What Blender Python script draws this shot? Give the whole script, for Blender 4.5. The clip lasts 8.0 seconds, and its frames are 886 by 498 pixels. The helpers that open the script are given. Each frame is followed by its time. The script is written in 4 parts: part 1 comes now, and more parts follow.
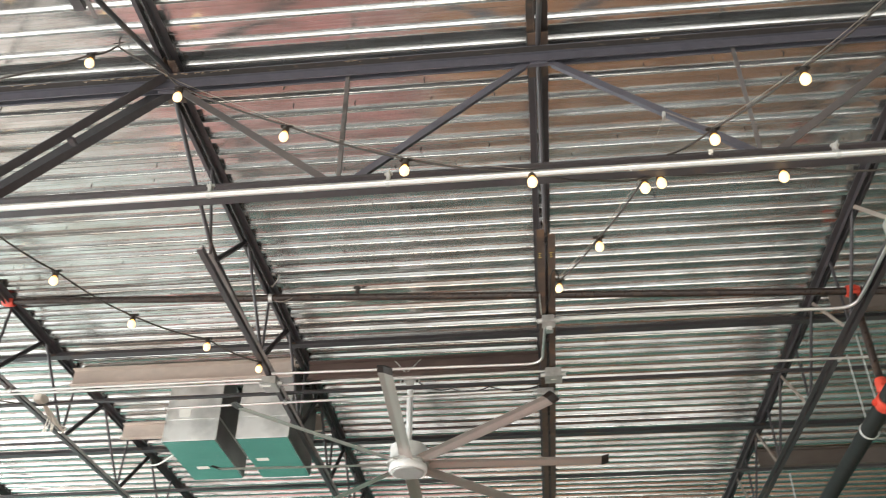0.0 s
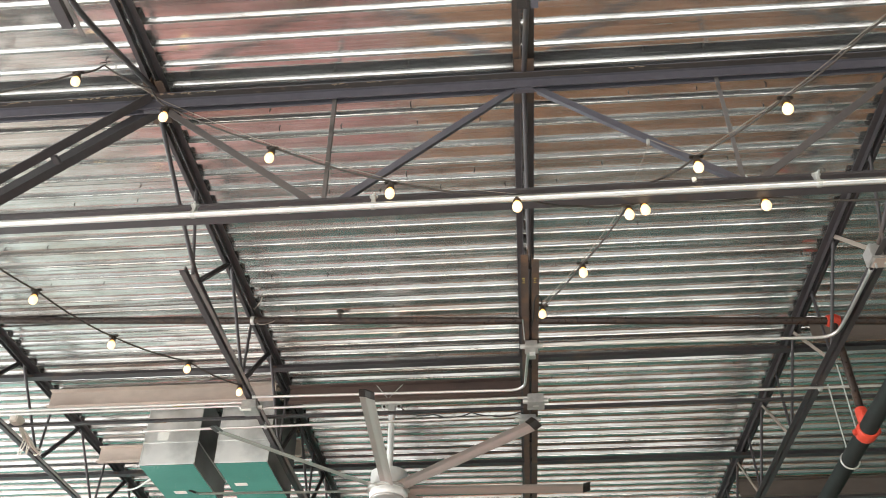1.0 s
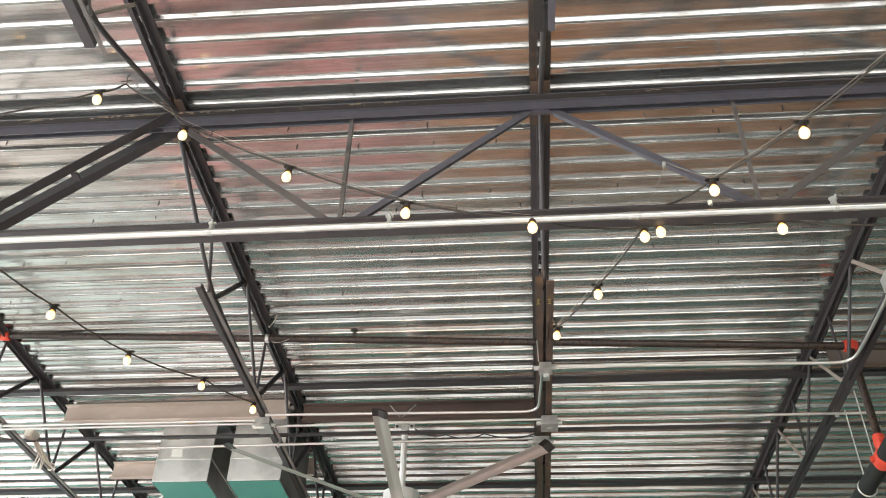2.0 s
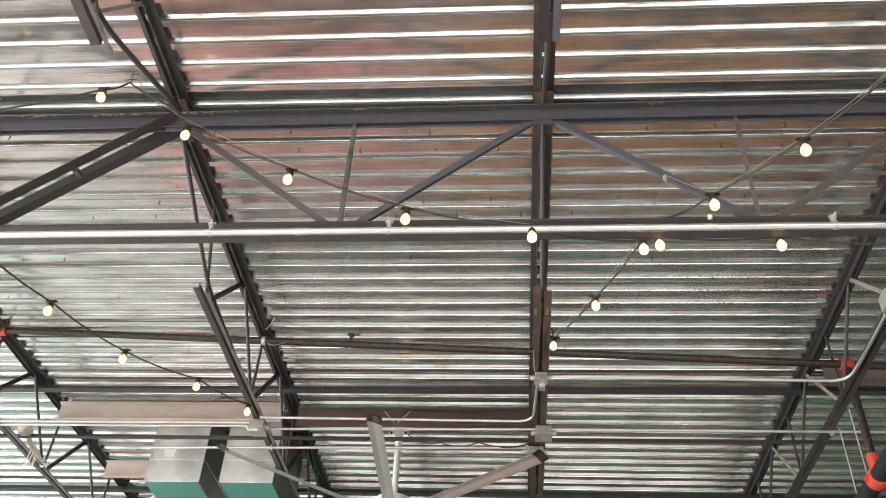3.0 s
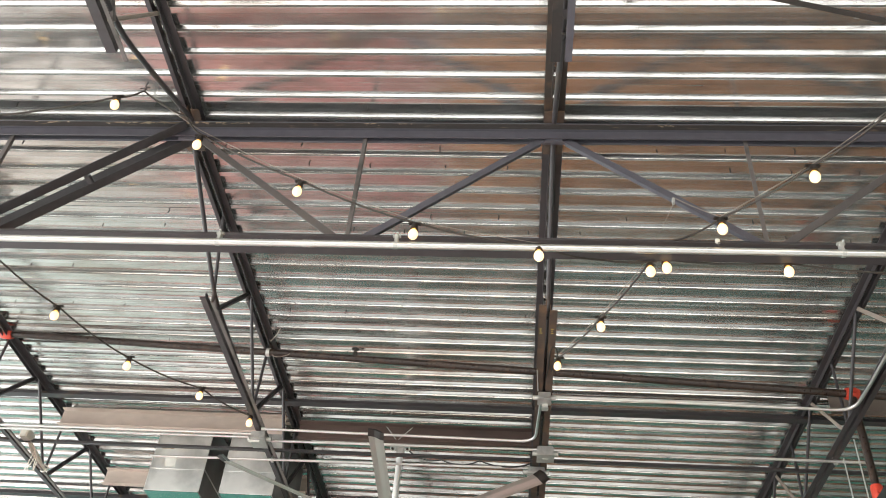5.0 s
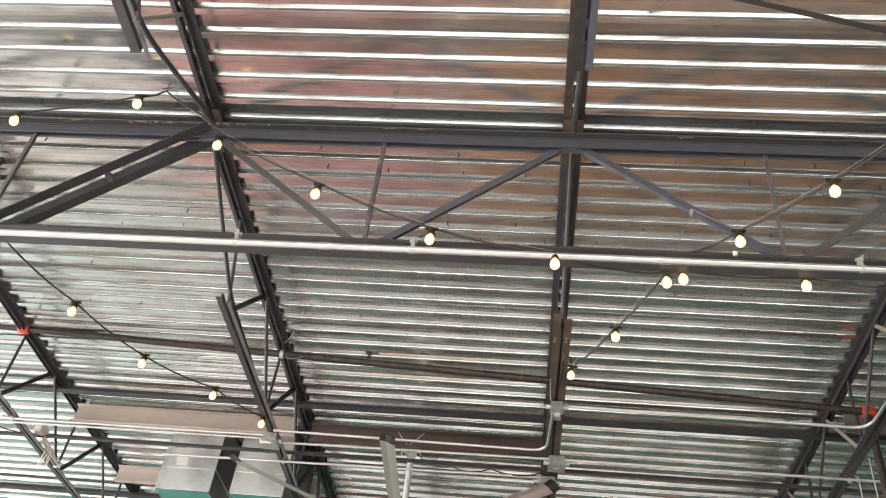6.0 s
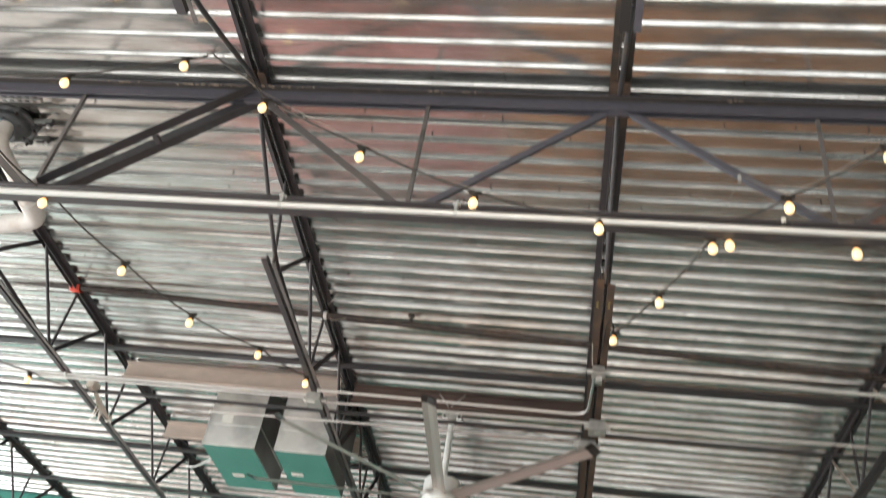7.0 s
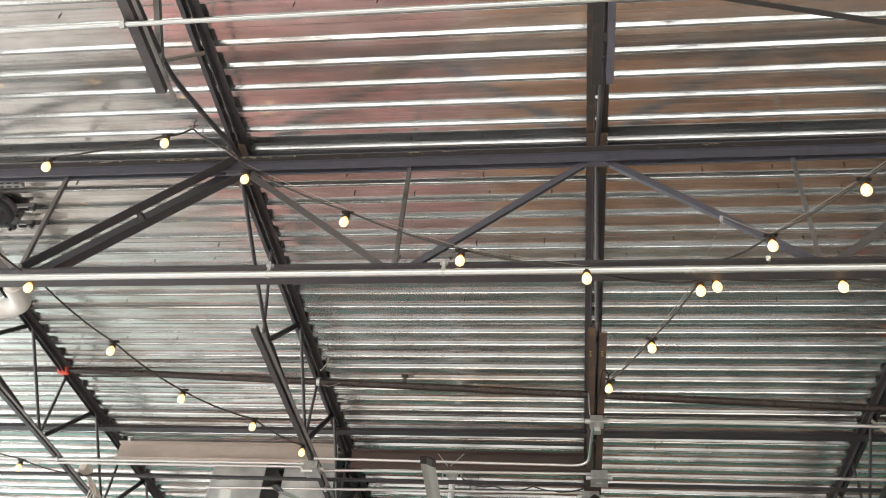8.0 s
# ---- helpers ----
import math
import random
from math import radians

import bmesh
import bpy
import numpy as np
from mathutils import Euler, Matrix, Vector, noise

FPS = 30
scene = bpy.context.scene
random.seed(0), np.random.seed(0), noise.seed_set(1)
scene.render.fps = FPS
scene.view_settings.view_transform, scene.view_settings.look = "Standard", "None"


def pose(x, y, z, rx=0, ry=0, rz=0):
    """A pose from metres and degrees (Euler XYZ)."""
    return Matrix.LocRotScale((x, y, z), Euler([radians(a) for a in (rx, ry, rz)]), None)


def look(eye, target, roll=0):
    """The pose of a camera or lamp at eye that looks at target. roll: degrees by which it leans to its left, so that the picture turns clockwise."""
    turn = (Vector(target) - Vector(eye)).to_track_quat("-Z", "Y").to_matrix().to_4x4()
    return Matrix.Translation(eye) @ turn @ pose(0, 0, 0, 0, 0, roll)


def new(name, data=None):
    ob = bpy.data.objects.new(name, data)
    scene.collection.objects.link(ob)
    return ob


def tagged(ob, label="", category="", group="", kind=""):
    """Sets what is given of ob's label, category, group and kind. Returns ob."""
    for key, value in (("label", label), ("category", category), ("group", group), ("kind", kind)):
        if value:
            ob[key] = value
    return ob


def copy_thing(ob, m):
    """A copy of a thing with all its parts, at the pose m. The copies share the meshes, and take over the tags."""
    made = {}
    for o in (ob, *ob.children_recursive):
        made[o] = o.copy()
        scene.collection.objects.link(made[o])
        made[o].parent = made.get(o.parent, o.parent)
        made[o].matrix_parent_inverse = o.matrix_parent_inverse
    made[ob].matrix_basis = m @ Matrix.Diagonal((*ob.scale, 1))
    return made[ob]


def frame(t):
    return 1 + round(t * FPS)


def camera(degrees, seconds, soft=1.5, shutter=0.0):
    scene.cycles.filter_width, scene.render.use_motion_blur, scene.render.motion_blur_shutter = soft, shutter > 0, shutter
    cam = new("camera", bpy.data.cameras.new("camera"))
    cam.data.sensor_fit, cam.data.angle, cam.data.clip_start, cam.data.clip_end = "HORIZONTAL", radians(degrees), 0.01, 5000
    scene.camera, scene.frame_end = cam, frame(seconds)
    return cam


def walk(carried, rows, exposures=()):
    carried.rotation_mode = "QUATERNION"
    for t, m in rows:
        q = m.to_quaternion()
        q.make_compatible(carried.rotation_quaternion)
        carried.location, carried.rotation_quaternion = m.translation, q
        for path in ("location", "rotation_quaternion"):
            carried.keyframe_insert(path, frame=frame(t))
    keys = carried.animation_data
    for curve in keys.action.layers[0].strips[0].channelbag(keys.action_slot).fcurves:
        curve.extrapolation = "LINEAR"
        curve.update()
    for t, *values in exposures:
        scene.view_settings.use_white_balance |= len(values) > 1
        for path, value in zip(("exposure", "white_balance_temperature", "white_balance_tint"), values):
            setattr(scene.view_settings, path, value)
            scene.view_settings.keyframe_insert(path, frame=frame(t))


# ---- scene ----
# ---- camera and walk ----
cam = camera(52.70, 8.0, soft=0.5, shutter=0.6)
# t, x, y, z, yaw, pitch, roll
ROWS = [
    (0.0, 0.0000, 0.0000, 1.6000, 6.023, 36.016, 0.242),
    (0.2, -0.0029, 0.0037, 1.5958, 5.144, 36.460, 0.391),
    (0.3, -0.0044, 0.0055, 1.5937, 4.988, 36.821, 0.354),
    (0.5, -0.0073, 0.0092, 1.5895, 4.987, 37.366, 0.186),
    (0.7, -0.0070, 0.0101, 1.5884, 4.601, 37.584, -0.253),
    (1.0, -0.0065, 0.0115, 1.5867, 4.690, 37.751, 0.223),
    (1.2, -0.0066, 0.0077, 1.5845, 5.294, 37.980, 0.618),
    (1.5, -0.0068, 0.0019, 1.5813, 5.820, 38.836, 1.187),
    (1.7, -0.0065, 0.0021, 1.5805, 5.924, 38.943, 1.324),
    (2.8, -0.0050, 0.0031, 1.5761, 5.883, 39.462, 2.972),
    (3.0, -0.0047, 0.0033, 1.5753, 5.912, 39.518, 3.232),
    (3.5, -0.0002, 0.0082, 1.5733, 5.651, 39.624, 3.754),
    (4.0, 0.0025, 0.0110, 1.5701, 5.921, 39.896, 4.465),
    (4.5, 0.0033, 0.0052, 1.5686, 6.353, 40.418, 4.932),
    (4.7, 0.0025, 0.0055, 1.5666, 6.460, 40.548, 5.096),
    (5.8, -0.0018, 0.0066, 1.5555, 7.719, 40.846, 7.161),
    (6.0, -0.0025, 0.0069, 1.5535, 8.044, 40.992, 7.738),
    (6.5, -0.0006, 0.0027, 1.5548, 9.254, 41.191, 9.067),
    (6.7, -0.0025, 0.0030, 1.5552, 10.583, 41.105, 10.736),
    (6.8, -0.0035, 0.0032, 1.5554, 11.114, 40.346, 11.072),
    (6.9, -0.0044, 0.0034, 1.5556, 11.122, 39.334, 10.991),
    (7.0, -0.0054, 0.0036, 1.5558, 11.052, 38.229, 10.186),
    (7.1, -0.0064, 0.0034, 1.5568, 10.365, 37.538, 9.340),
    (7.2, -0.0074, 0.0031, 1.5577, 9.726, 37.510, 8.572),
    (7.3, -0.0084, 0.0029, 1.5586, 9.926, 38.251, 7.932),
    (7.4, -0.0094, 0.0027, 1.5595, 9.882, 39.231, 7.371),
    (7.5, -0.0104, 0.0025, 1.5604, 9.887, 40.322, 7.335),
    (7.7, -0.0122, -0.0045, 1.5600, 10.144, 41.582, 7.040),
    (8.0, -0.0150, -0.0151, 1.5595, 10.562, 41.903, 6.213),
]


def aim(x, y, z, yaw, pitch, roll):
    a, p = radians(yaw), radians(pitch)
    return look((x, y, z), (x - math.sin(a) * math.cos(p), y + math.cos(a) * math.cos(p), z + math.sin(p)), roll)


walk(cam, [(t, aim(*r)) for t, *r in ROWS], exposures=[(0.0, 0.32), (3.0, 0.28), (4.6, 0.29), (6.0, 0.22), (6.5, 0.02), (7.0, 0.02), (7.5, 0.09), (8.0, 0.06)])

# ---- light ----
world = bpy.data.worlds.new("world")
scene.world = world
world.use_nodes = True
wn = world.node_tree.nodes
sky = wn.new("ShaderNodeTexSky")
sky.sky_type, sky.sun_disc, sky.sun_elevation, sky.sun_rotation = "NISHITA", False, radians(24), radians(180)
world.node_tree.links.new(sky.outputs[0], wn["Background"].inputs[0])
wn["Background"].inputs[1].default_value = 0.1


def window_light(name, eye, target, wide, high, watts, colour):
    lamp = bpy.data.lights.new(name, "AREA")
    lamp.shape, lamp.size, lamp.size_y, lamp.energy, lamp.color = "RECTANGLE", wide, high, watts, colour
    ob = new(name, lamp)
    ob.matrix_world = look(eye, target)
    return ob


window_light("window_light_south", (-1.4, -6.85, 3.38), (-1.4, 0, 3.38), 16.2, 3.96, 590, (0.99, 0.98, 0.965))
window_light("window_light_west", (-10.85, 3.9, 2.7), (0, 3.9, 2.7), 12, 4.2, 1240, (0.945, 0.99, 0.985))

sun = new("sun", bpy.data.lights.new("sun", "SUN"))
sun.data.energy, sun.data.angle, sun.data.color = 4.6, radians(0.5), (1.0, 0.965, 0.92)
sun.matrix_world = look((0, -9.0, 9.0 * math.tan(radians(24))), (0, 0, 0))

# ---- materials ----


def material(name, colour, rough=0.5, metal=0.0, spots=None, spot_scale=3.0, spot_from=0.55, spot_to=0.7, grain=0.08, grain_scale=40.0,
             bump=0.0, stretch=(1, 1, 1), rough_var=0.1):
    m = bpy.data.materials.new(name)
    m.use_nodes = True
    n, l = m.node_tree.nodes, m.node_tree.links
    b = n["Principled BSDF"]
    b.inputs["Roughness"].default_value, b.inputs["Metallic"].default_value = rough, metal
    tc, mp = n.new("ShaderNodeTexCoord"), n.new("ShaderNodeMapping")
    mp.inputs["Scale"].default_value = stretch
    l.new(tc.outputs["Object"], mp.inputs["Vector"])
    fine = n.new("ShaderNodeTexNoise")
    fine.inputs["Scale"].default_value, fine.inputs["Detail"].default_value = grain_scale, 5
    l.new(mp.outputs[0], fine.inputs["Vector"])
    mix = n.new("ShaderNodeMix")
    mix.data_type = "RGBA"
    lo, hi = [c * (1 - 2.2 * grain) for c in colour], [min(1, c * (1 + 2.2 * grain)) for c in colour]
    mix.inputs[6].default_value, mix.inputs[7].default_value = (*lo, 1), (*hi, 1)
    l.new(fine.outputs["Fac"], mix.inputs[0])
    out = mix.outputs[2]
    if spots:
        big, ramp, m2 = n.new("ShaderNodeTexNoise"), n.new("ShaderNodeMapRange"), n.new("ShaderNodeMix")
        big.inputs["Scale"].default_value, big.inputs["Detail"].default_value = spot_scale, 6
        l.new(mp.outputs[0], big.inputs["Vector"])
        ramp.inputs["From Min"].default_value, ramp.inputs["From Max"].default_value = spot_from, spot_to
        l.new(big.outputs["Fac"], ramp.inputs["Value"])
        m2.data_type = "RGBA"
        m2.inputs[7].default_value = (*spots, 1)
        l.new(ramp.outputs[0], m2.inputs[0])
        l.new(out, m2.inputs[6])
        out = m2.outputs[2]
    l.new(out, b.inputs["Base Color"])
    rr = n.new("ShaderNodeMapRange")
    rr.inputs["To Min"].default_value, rr.inputs["To Max"].default_value = max(0.02, rough - rough_var), min(1, rough + rough_var)
    l.new(fine.outputs["Fac"], rr.inputs["Value"])
    l.new(rr.outputs[0], b.inputs["Roughness"])
    if bump:
        bp = n.new("ShaderNodeBump")
        bp.inputs["Strength"].default_value, bp.inputs["Distance"].default_value = bump, 0.004
        l.new(fine.outputs["Fac"], bp.inputs["Height"])
        l.new(bp.outputs[0], b.inputs["Normal"])
    return m


def glow(name, colour, strength):
    m = bpy.data.materials.new(name)
    m.use_nodes = True
    b = m.node_tree.nodes["Principled BSDF"]
    b.inputs["Base Color"].default_value = (*colour, 1)
    b.inputs["Emission Color"].default_value = (*colour, 1)
    b.inputs["Emission Strength"].default_value = strength
    return m



def deck_material(bright, stain, rough, metal):
    """Galvanised sheet: rolling streaks along the ribs, blotches, brown stains and dents."""
    m = bpy.data.materials.new("galvanised_deck")
    m.use_nodes = True
    n, l = m.node_tree.nodes, m.node_tree.links
    b = n["Principled BSDF"]
    b.inputs["Metallic"].default_value = metal
    tc = n.new("ShaderNodeTexCoord")

    def noise(stretch, scale, detail):
        mp, t = n.new("ShaderNodeMapping"), n.new("ShaderNodeTexNoise")
        mp.inputs["Scale"].default_value = stretch
        l.new(tc.outputs["Object"], mp.inputs["Vector"])
        l.new(mp.outputs[0], t.inputs["Vector"])
        t.inputs["Scale"].default_value, t.inputs["Detail"].default_value = scale, detail
        return t.outputs["Fac"]

    def ranged(src, a, b_, c, d):
        r = n.new("ShaderNodeMapRange")
        for k, v in (("From Min", a), ("From Max", b_), ("To Min", c), ("To Max", d)):
            r.inputs[k].default_value = v
        l.new(src, r.inputs["Value"])
        return r.outputs[0]

    def blend(fac, one, two, how="MIX"):
        x = n.new("ShaderNodeMix")
        x.data_type, x.blend_type = "RGBA", how
        for sock, v in ((x.inputs[0], fac), (x.inputs[6], one), (x.inputs[7], two)):
            if isinstance(v, (int, float)):
                sock.default_value = v
            elif isinstance(v, tuple):
                sock.default_value = (*v, 1)
            else:
                l.new(v, sock)
        return x.outputs[2]

    streak = noise((0.25, 60.0, 20.0), 1.0, 3)
    fine = noise((0.5, 130.0, 40.0), 1.0, 3)
    cloud = noise((0.5, 2.2, 1.0), 1.0, 5)
    spangle = noise((6.0, 22.0, 8.0), 1.0, 4)
    grey = blend(ranged(streak, 0.3, 0.7, 0, 1), tuple(c * 0.86 for c in bright), tuple(min(1, c * 1.14) for c in bright))
    grey = blend(ranged(fine, 0.35, 0.65, 0, 0.5), grey, tuple(c * 0.60 for c in bright))
    stained = blend(ranged(spangle, 0.35, 0.7, 0, 1), stain, tuple(c * 0.72 for c in stain))
    col = blend(ranged(cloud, 0.52, 0.70, 0, 0.65), grey, stained)
    blot = noise((2.2, 13.0, 6.0), 1.0, 5)
    col = blend(ranged(blot, 0.46, 0.66, 0, 0.45), col, (0.40, 0.385, 0.36))
    mottle = noise((4.0, 11.0, 6.0), 1.0, 4)
    col = blend(ranged(mottle, 0.44, 0.68, 0, 0.48), col, (0.345, 0.32, 0.298))
    pale = noise((1.3, 5.0, 3.0), 1.7, 4)
    col = blend(ranged(pale, 0.46, 0.70, 0, 0.45), col, (0.80, 0.80, 0.78))
    speck = noise((55.0, 150.0, 90.0), 1.0, 2)
    where = noise((1.1, 9.0, 4.0), 1.0, 3)
    pits = n.new("ShaderNodeMath")
    pits.operation = "MULTIPLY"
    l.new(ranged(speck, 0.60, 0.70, 0, 0.6), pits.inputs[0])
    l.new(ranged(where, 0.48, 0.64, 0.0, 1.0), pits.inputs[1])
    col = blend(pits.outputs[0], col, (0.17, 0.125, 0.095))
    l.new(col, b.inputs["Base Color"])
    dull = n.new("ShaderNodeMath")
    dull.operation = "ADD"
    l.new(ranged(streak, 0.3, 0.7, rough - 0.04, rough + 0.04), dull.inputs[0])
    l.new(ranged(mottle, 0.46, 0.66, 0, 0.08), dull.inputs[1])
    l.new(dull.outputs[0], b.inputs["Roughness"])
    bp = n.new("ShaderNodeBump")
    bp.inputs["Strength"].default_value, bp.inputs["Distance"].default_value = DECK_BUMP, 0.004
    l.new(streak, bp.inputs["Height"])
    l.new(bp.outputs[0], b.inputs["Normal"])
    return m


DECK_BUMP = 0.05
M_DECK = deck_material((0.74, 0.74, 0.725), (0.50, 0.40, 0.33), 0.155, 0.86)
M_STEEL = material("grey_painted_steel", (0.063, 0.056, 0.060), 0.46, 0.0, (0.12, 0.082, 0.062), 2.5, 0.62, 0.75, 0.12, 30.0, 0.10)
M_COMP = material("near_black_painted_steel", (0.076, 0.070, 0.076), 0.40, 0.0, (0.055, 0.048, 0.05), 5.0, 0.55, 0.7, 0.12, 30.0, 0.08)
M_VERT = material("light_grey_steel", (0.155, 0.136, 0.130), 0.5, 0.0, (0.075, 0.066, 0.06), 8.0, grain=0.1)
M_DIAG = material("grey_brown_steel", (0.120, 0.106, 0.103), 0.45, 0.0, (0.20, 0.165, 0.14), 8.0, 0.6, 0.75, grain=0.1)
M_GIRDER = material("blue_grey_painted_steel", (0.110, 0.104, 0.124), 0.45, 0.0, (0.25, 0.16, 0.09), 6.0, 0.70, 0.78, 0.10, 24.0, 0.10)
M_RUSTY = material("worn_primer_steel", (0.082, 0.058, 0.046), 0.6, 0.0, (0.15, 0.088, 0.054), 7.0, 0.5, 0.7, 0.15, 40.0, 0.15)
M_WORN = material("worn_brown_grey_steel", (0.058, 0.046, 0.040), 0.6, 0.0, (0.12, 0.076, 0.05), 9.0, 0.58, 0.7, 0.15, 40.0, 0.15)
M_DUSKY = material("dusky_grey_brown_steel", (0.036, 0.032, 0.031), 0.5, 0.0, (0.085, 0.062, 0.048), 8.0, 0.62, 0.74, 0.14, 40.0, 0.12)
M_BRACE = material("dark_brown_steel", (0.036, 0.030, 0.027), 0.45, 0.0, (0.06, 0.046, 0.038), 8.0, 0.6, 0.74, 0.14, 40.0, 0.12)
M_EMT = material("zinc_conduit", (0.74, 0.73, 0.71), 0.30, 0.85, None, grain=0.03, grain_scale=12, rough_var=0.03)
M_CAST = material("zinc_casting", (0.62, 0.62, 0.60), 0.45, 0.6, None, grain=0.08, grain_scale=60, bump=0.1)
M_BOX = material("galvanised_box", (0.54, 0.53, 0.515), 0.40, 0.6, (0.42, 0.41, 0.40), 9.0, grain=0.08, grain_scale=50)
M_PIPE = material("dark_brown_iron_pipe", (0.036, 0.025, 0.021), 0.30, 0.1, (0.075, 0.046, 0.032), 20.0, 0.50, 0.75, 0.2, 60.0, 0.12)
M_BLACKPIPE = material("black_green_iron_pipe", (0.010, 0.013, 0.012), 0.7, 0.0, None, grain=0.15, grain_scale=30)
M_RED = material("red_coupling_paint", (0.62, 0.065, 0.035), 0.45, 0.0, None, grain=0.1, grain_scale=60)
M_DUCT = material("galvanised_duct", (0.90, 0.90, 0.89), 0.42, 0.82, (0.60, 0.61, 0.60), 3.0, 0.45, 0.65, 0.03, 9.0, 0.0, rough_var=0.03)
# Darker copy of the duct zinc: shade on the east sides put into colour.
M_SHADEDZINC = material("shaded_duct_zinc", (0.24, 0.24, 0.235), 0.38, 0.8, (0.18, 0.18, 0.175), 3.0, 0.45, 0.65, 0.05, 9.0, 0.0, rough_var=0.04)
# Green in this base colour strengthens the teal that the underside reflects.
M_CAP = material("green_tinted_polished_cap", (0.62, 0.68, 0.66), 0.13, 1.0, (0.54, 0.61, 0.59), 4.0, 0.45, 0.65, 0.04, 9.0, 0.0, rough_var=0.04)
M_BEAM = material("beige_primer_beam", (0.54, 0.445, 0.385), 0.6, 0.0, (0.40, 0.32, 0.27), 3.0, 0.5, 0.75, 0.08, 20.0, 0.08, (0.5, 1, 1))
# On the east joist's webs this tan stands for light on their faces.
M_TANWEB = material("dull_tan_steel", (0.33, 0.275, 0.235), 0.55, 0.0, (0.24, 0.19, 0.155), 6.0, grain=0.1)
M_BEAM_GREY = material("grey_primer_beam", (0.15, 0.122, 0.105), 0.6, 0.0, (0.11, 0.085, 0.07), 3.0, 0.5, 0.75, 0.08, 20.0, 0.08, (0.5, 1, 1))
M_BEAM_DARK = material("brown_primer_beam", (0.13, 0.085, 0.072), 0.55, 0.0, (0.08, 0.055, 0.05), 3.0, 0.5, 0.7, 0.10, 20.0, 0.08, (0.5, 1, 1))
M_FAN = material("silver_fan_paint", (0.80, 0.80, 0.79), 0.42, 0.0, None, grain=0.04, grain_scale=30)
M_BLADE = material("fan_blade_aluminium", (0.42, 0.37, 0.34), 0.35, 0.5, None, grain=0.05, grain_scale=20, stretch=(0.3, 3, 3))
M_RUBBER = material("black_plastic", (0.016, 0.015, 0.014), 0.5, 0.0, None, grain=0.15, grain_scale=60)
M_SOCKET = material("brown_black_socket", (0.030, 0.023, 0.019), 0.45, 0.0, None, grain=0.15, grain_scale=60)
M_CABLE = material("brown_black_cable", (0.060, 0.048, 0.040), 0.6, 0.0, None, grain=0.2, grain_scale=80)
M_WHITE = material("white_insulation", (0.74, 0.70, 0.66), 0.7, 0.0, (0.62, 0.54, 0.48), 8.0, 0.5, 0.7, 0.05, 40.0, 0.2)
M_IRON = material("grey_cast_iron", (0.13, 0.13, 0.135), 0.55, 0.3, (0.20, 0.19, 0.18), 9.0, grain=0.15, grain_scale=50, bump=0.2)
M_TAN = material("flaked_tan_paint", (0.40, 0.29, 0.20), 0.8, 0.0, (0.56, 0.47, 0.36), 20.0)
M_WIRE = material("weathered_wire", (0.30, 0.25, 0.21), 0.5, 0.1, None, grain=0.1)
M_CREAM = material("cream_cable_jacket", (0.80, 0.74, 0.66), 0.55, 0.0, (0.68, 0.61, 0.53), 12.0, grain=0.05)
M_TIE = material("white_nylon", (0.75, 0.75, 0.72), 0.5, 0.0, None, grain=0.04)
M_PAPER = material("paper_label", (0.78, 0.77, 0.72), 0.8, 0.0, None, grain=0.04)
M_COLLAR = material("blue_grey_sheet_metal", (0.20, 0.24, 0.29), 0.45, 0.3, None, grain=0.1, grain_scale=40)
M_SCREW = material("dull_screw", (0.05, 0.035, 0.03), 0.6, 0.3, None, grain=0.2, grain_scale=90)
M_YELLOW = material("yellow_chalk_mark", (0.55, 0.42, 0.12), 0.8)
M_BULB = glow("warm_bulb", (1.0, 0.72, 0.40), 1.22)
M_BRASS = material("dull_sprinkler_metal", (0.07, 0.062, 0.055), 0.38, 0.3, (0.16, 0.14, 0.12), 40.0)
M_FLANGE = material("dusty_worn_flange", (0.056, 0.047, 0.044), 0.7, 0.0, (0.20, 0.145, 0.10), 14.0, 0.60, 0.74, 0.25, 60.0, 0.2, (0.6, 3, 1))
M_HUB = material("grey_hub_cover", (0.42, 0.42, 0.41), 0.45, 0.1, None, grain=0.06, grain_scale=40)
M_NECK = glow("amber_bulb_neck", (1.0, 0.50, 0.13), 0.9)
M_TEAL = material("teal_wall_paint", (0.050, 0.235, 0.192), 0.40, 0.0, (0.043, 0.205, 0.168), 0.6, 0.45, 0.65, 0.05, 12.0, 0.05)
M_PANEL = material("dark_green_panelling", (0.066, 0.150, 0.136), 0.6, 0.0, (0.054, 0.124, 0.112), 0.8, 0.45, 0.65, 0.08, 8.0, 0.05)
M_BROWNWALL = material("warm_brown_wall_paint", (0.25, 0.195, 0.172), 0.6, 0.0, (0.20, 0.155, 0.137), 0.8, 0.45, 0.65, 0.08, 8.0, 0.05)
M_PALE = material("pale_green_panelling", (0.49, 0.57, 0.55), 0.45, 0.0, (0.43, 0.51, 0.49), 0.8, 0.45, 0.65, 0.05, 8.0, 0.05)
M_GREYFLOOR = material("grey_tan_floor_covering", (0.59, 0.49, 0.45), 0.6, 0.0, (0.46, 0.40, 0.37), 0.5, 0.45, 0.6, 0.10, 6.0, 0.05)
M_DIMFLOOR = material("added_mid_grey_floor", (0.31, 0.335, 0.325), 0.6, 0.0, (0.25, 0.27, 0.26), 0.6, 0.45, 0.6, 0.1, 6.0, 0.05)
M_DARKFLOOR = material("added_dark_green_floor", (0.10, 0.165, 0.148), 0.6, 0.0, (0.08, 0.135, 0.12), 0.6, 0.45, 0.6, 0.1, 6.0, 0.05)
M_WALL = material("off_white_wall_paint", (0.62, 0.60, 0.57), 0.7, 0.0, (0.55, 0.53, 0.5), 0.8, 0.5, 0.7, 0.05, 14.0, 0.05)
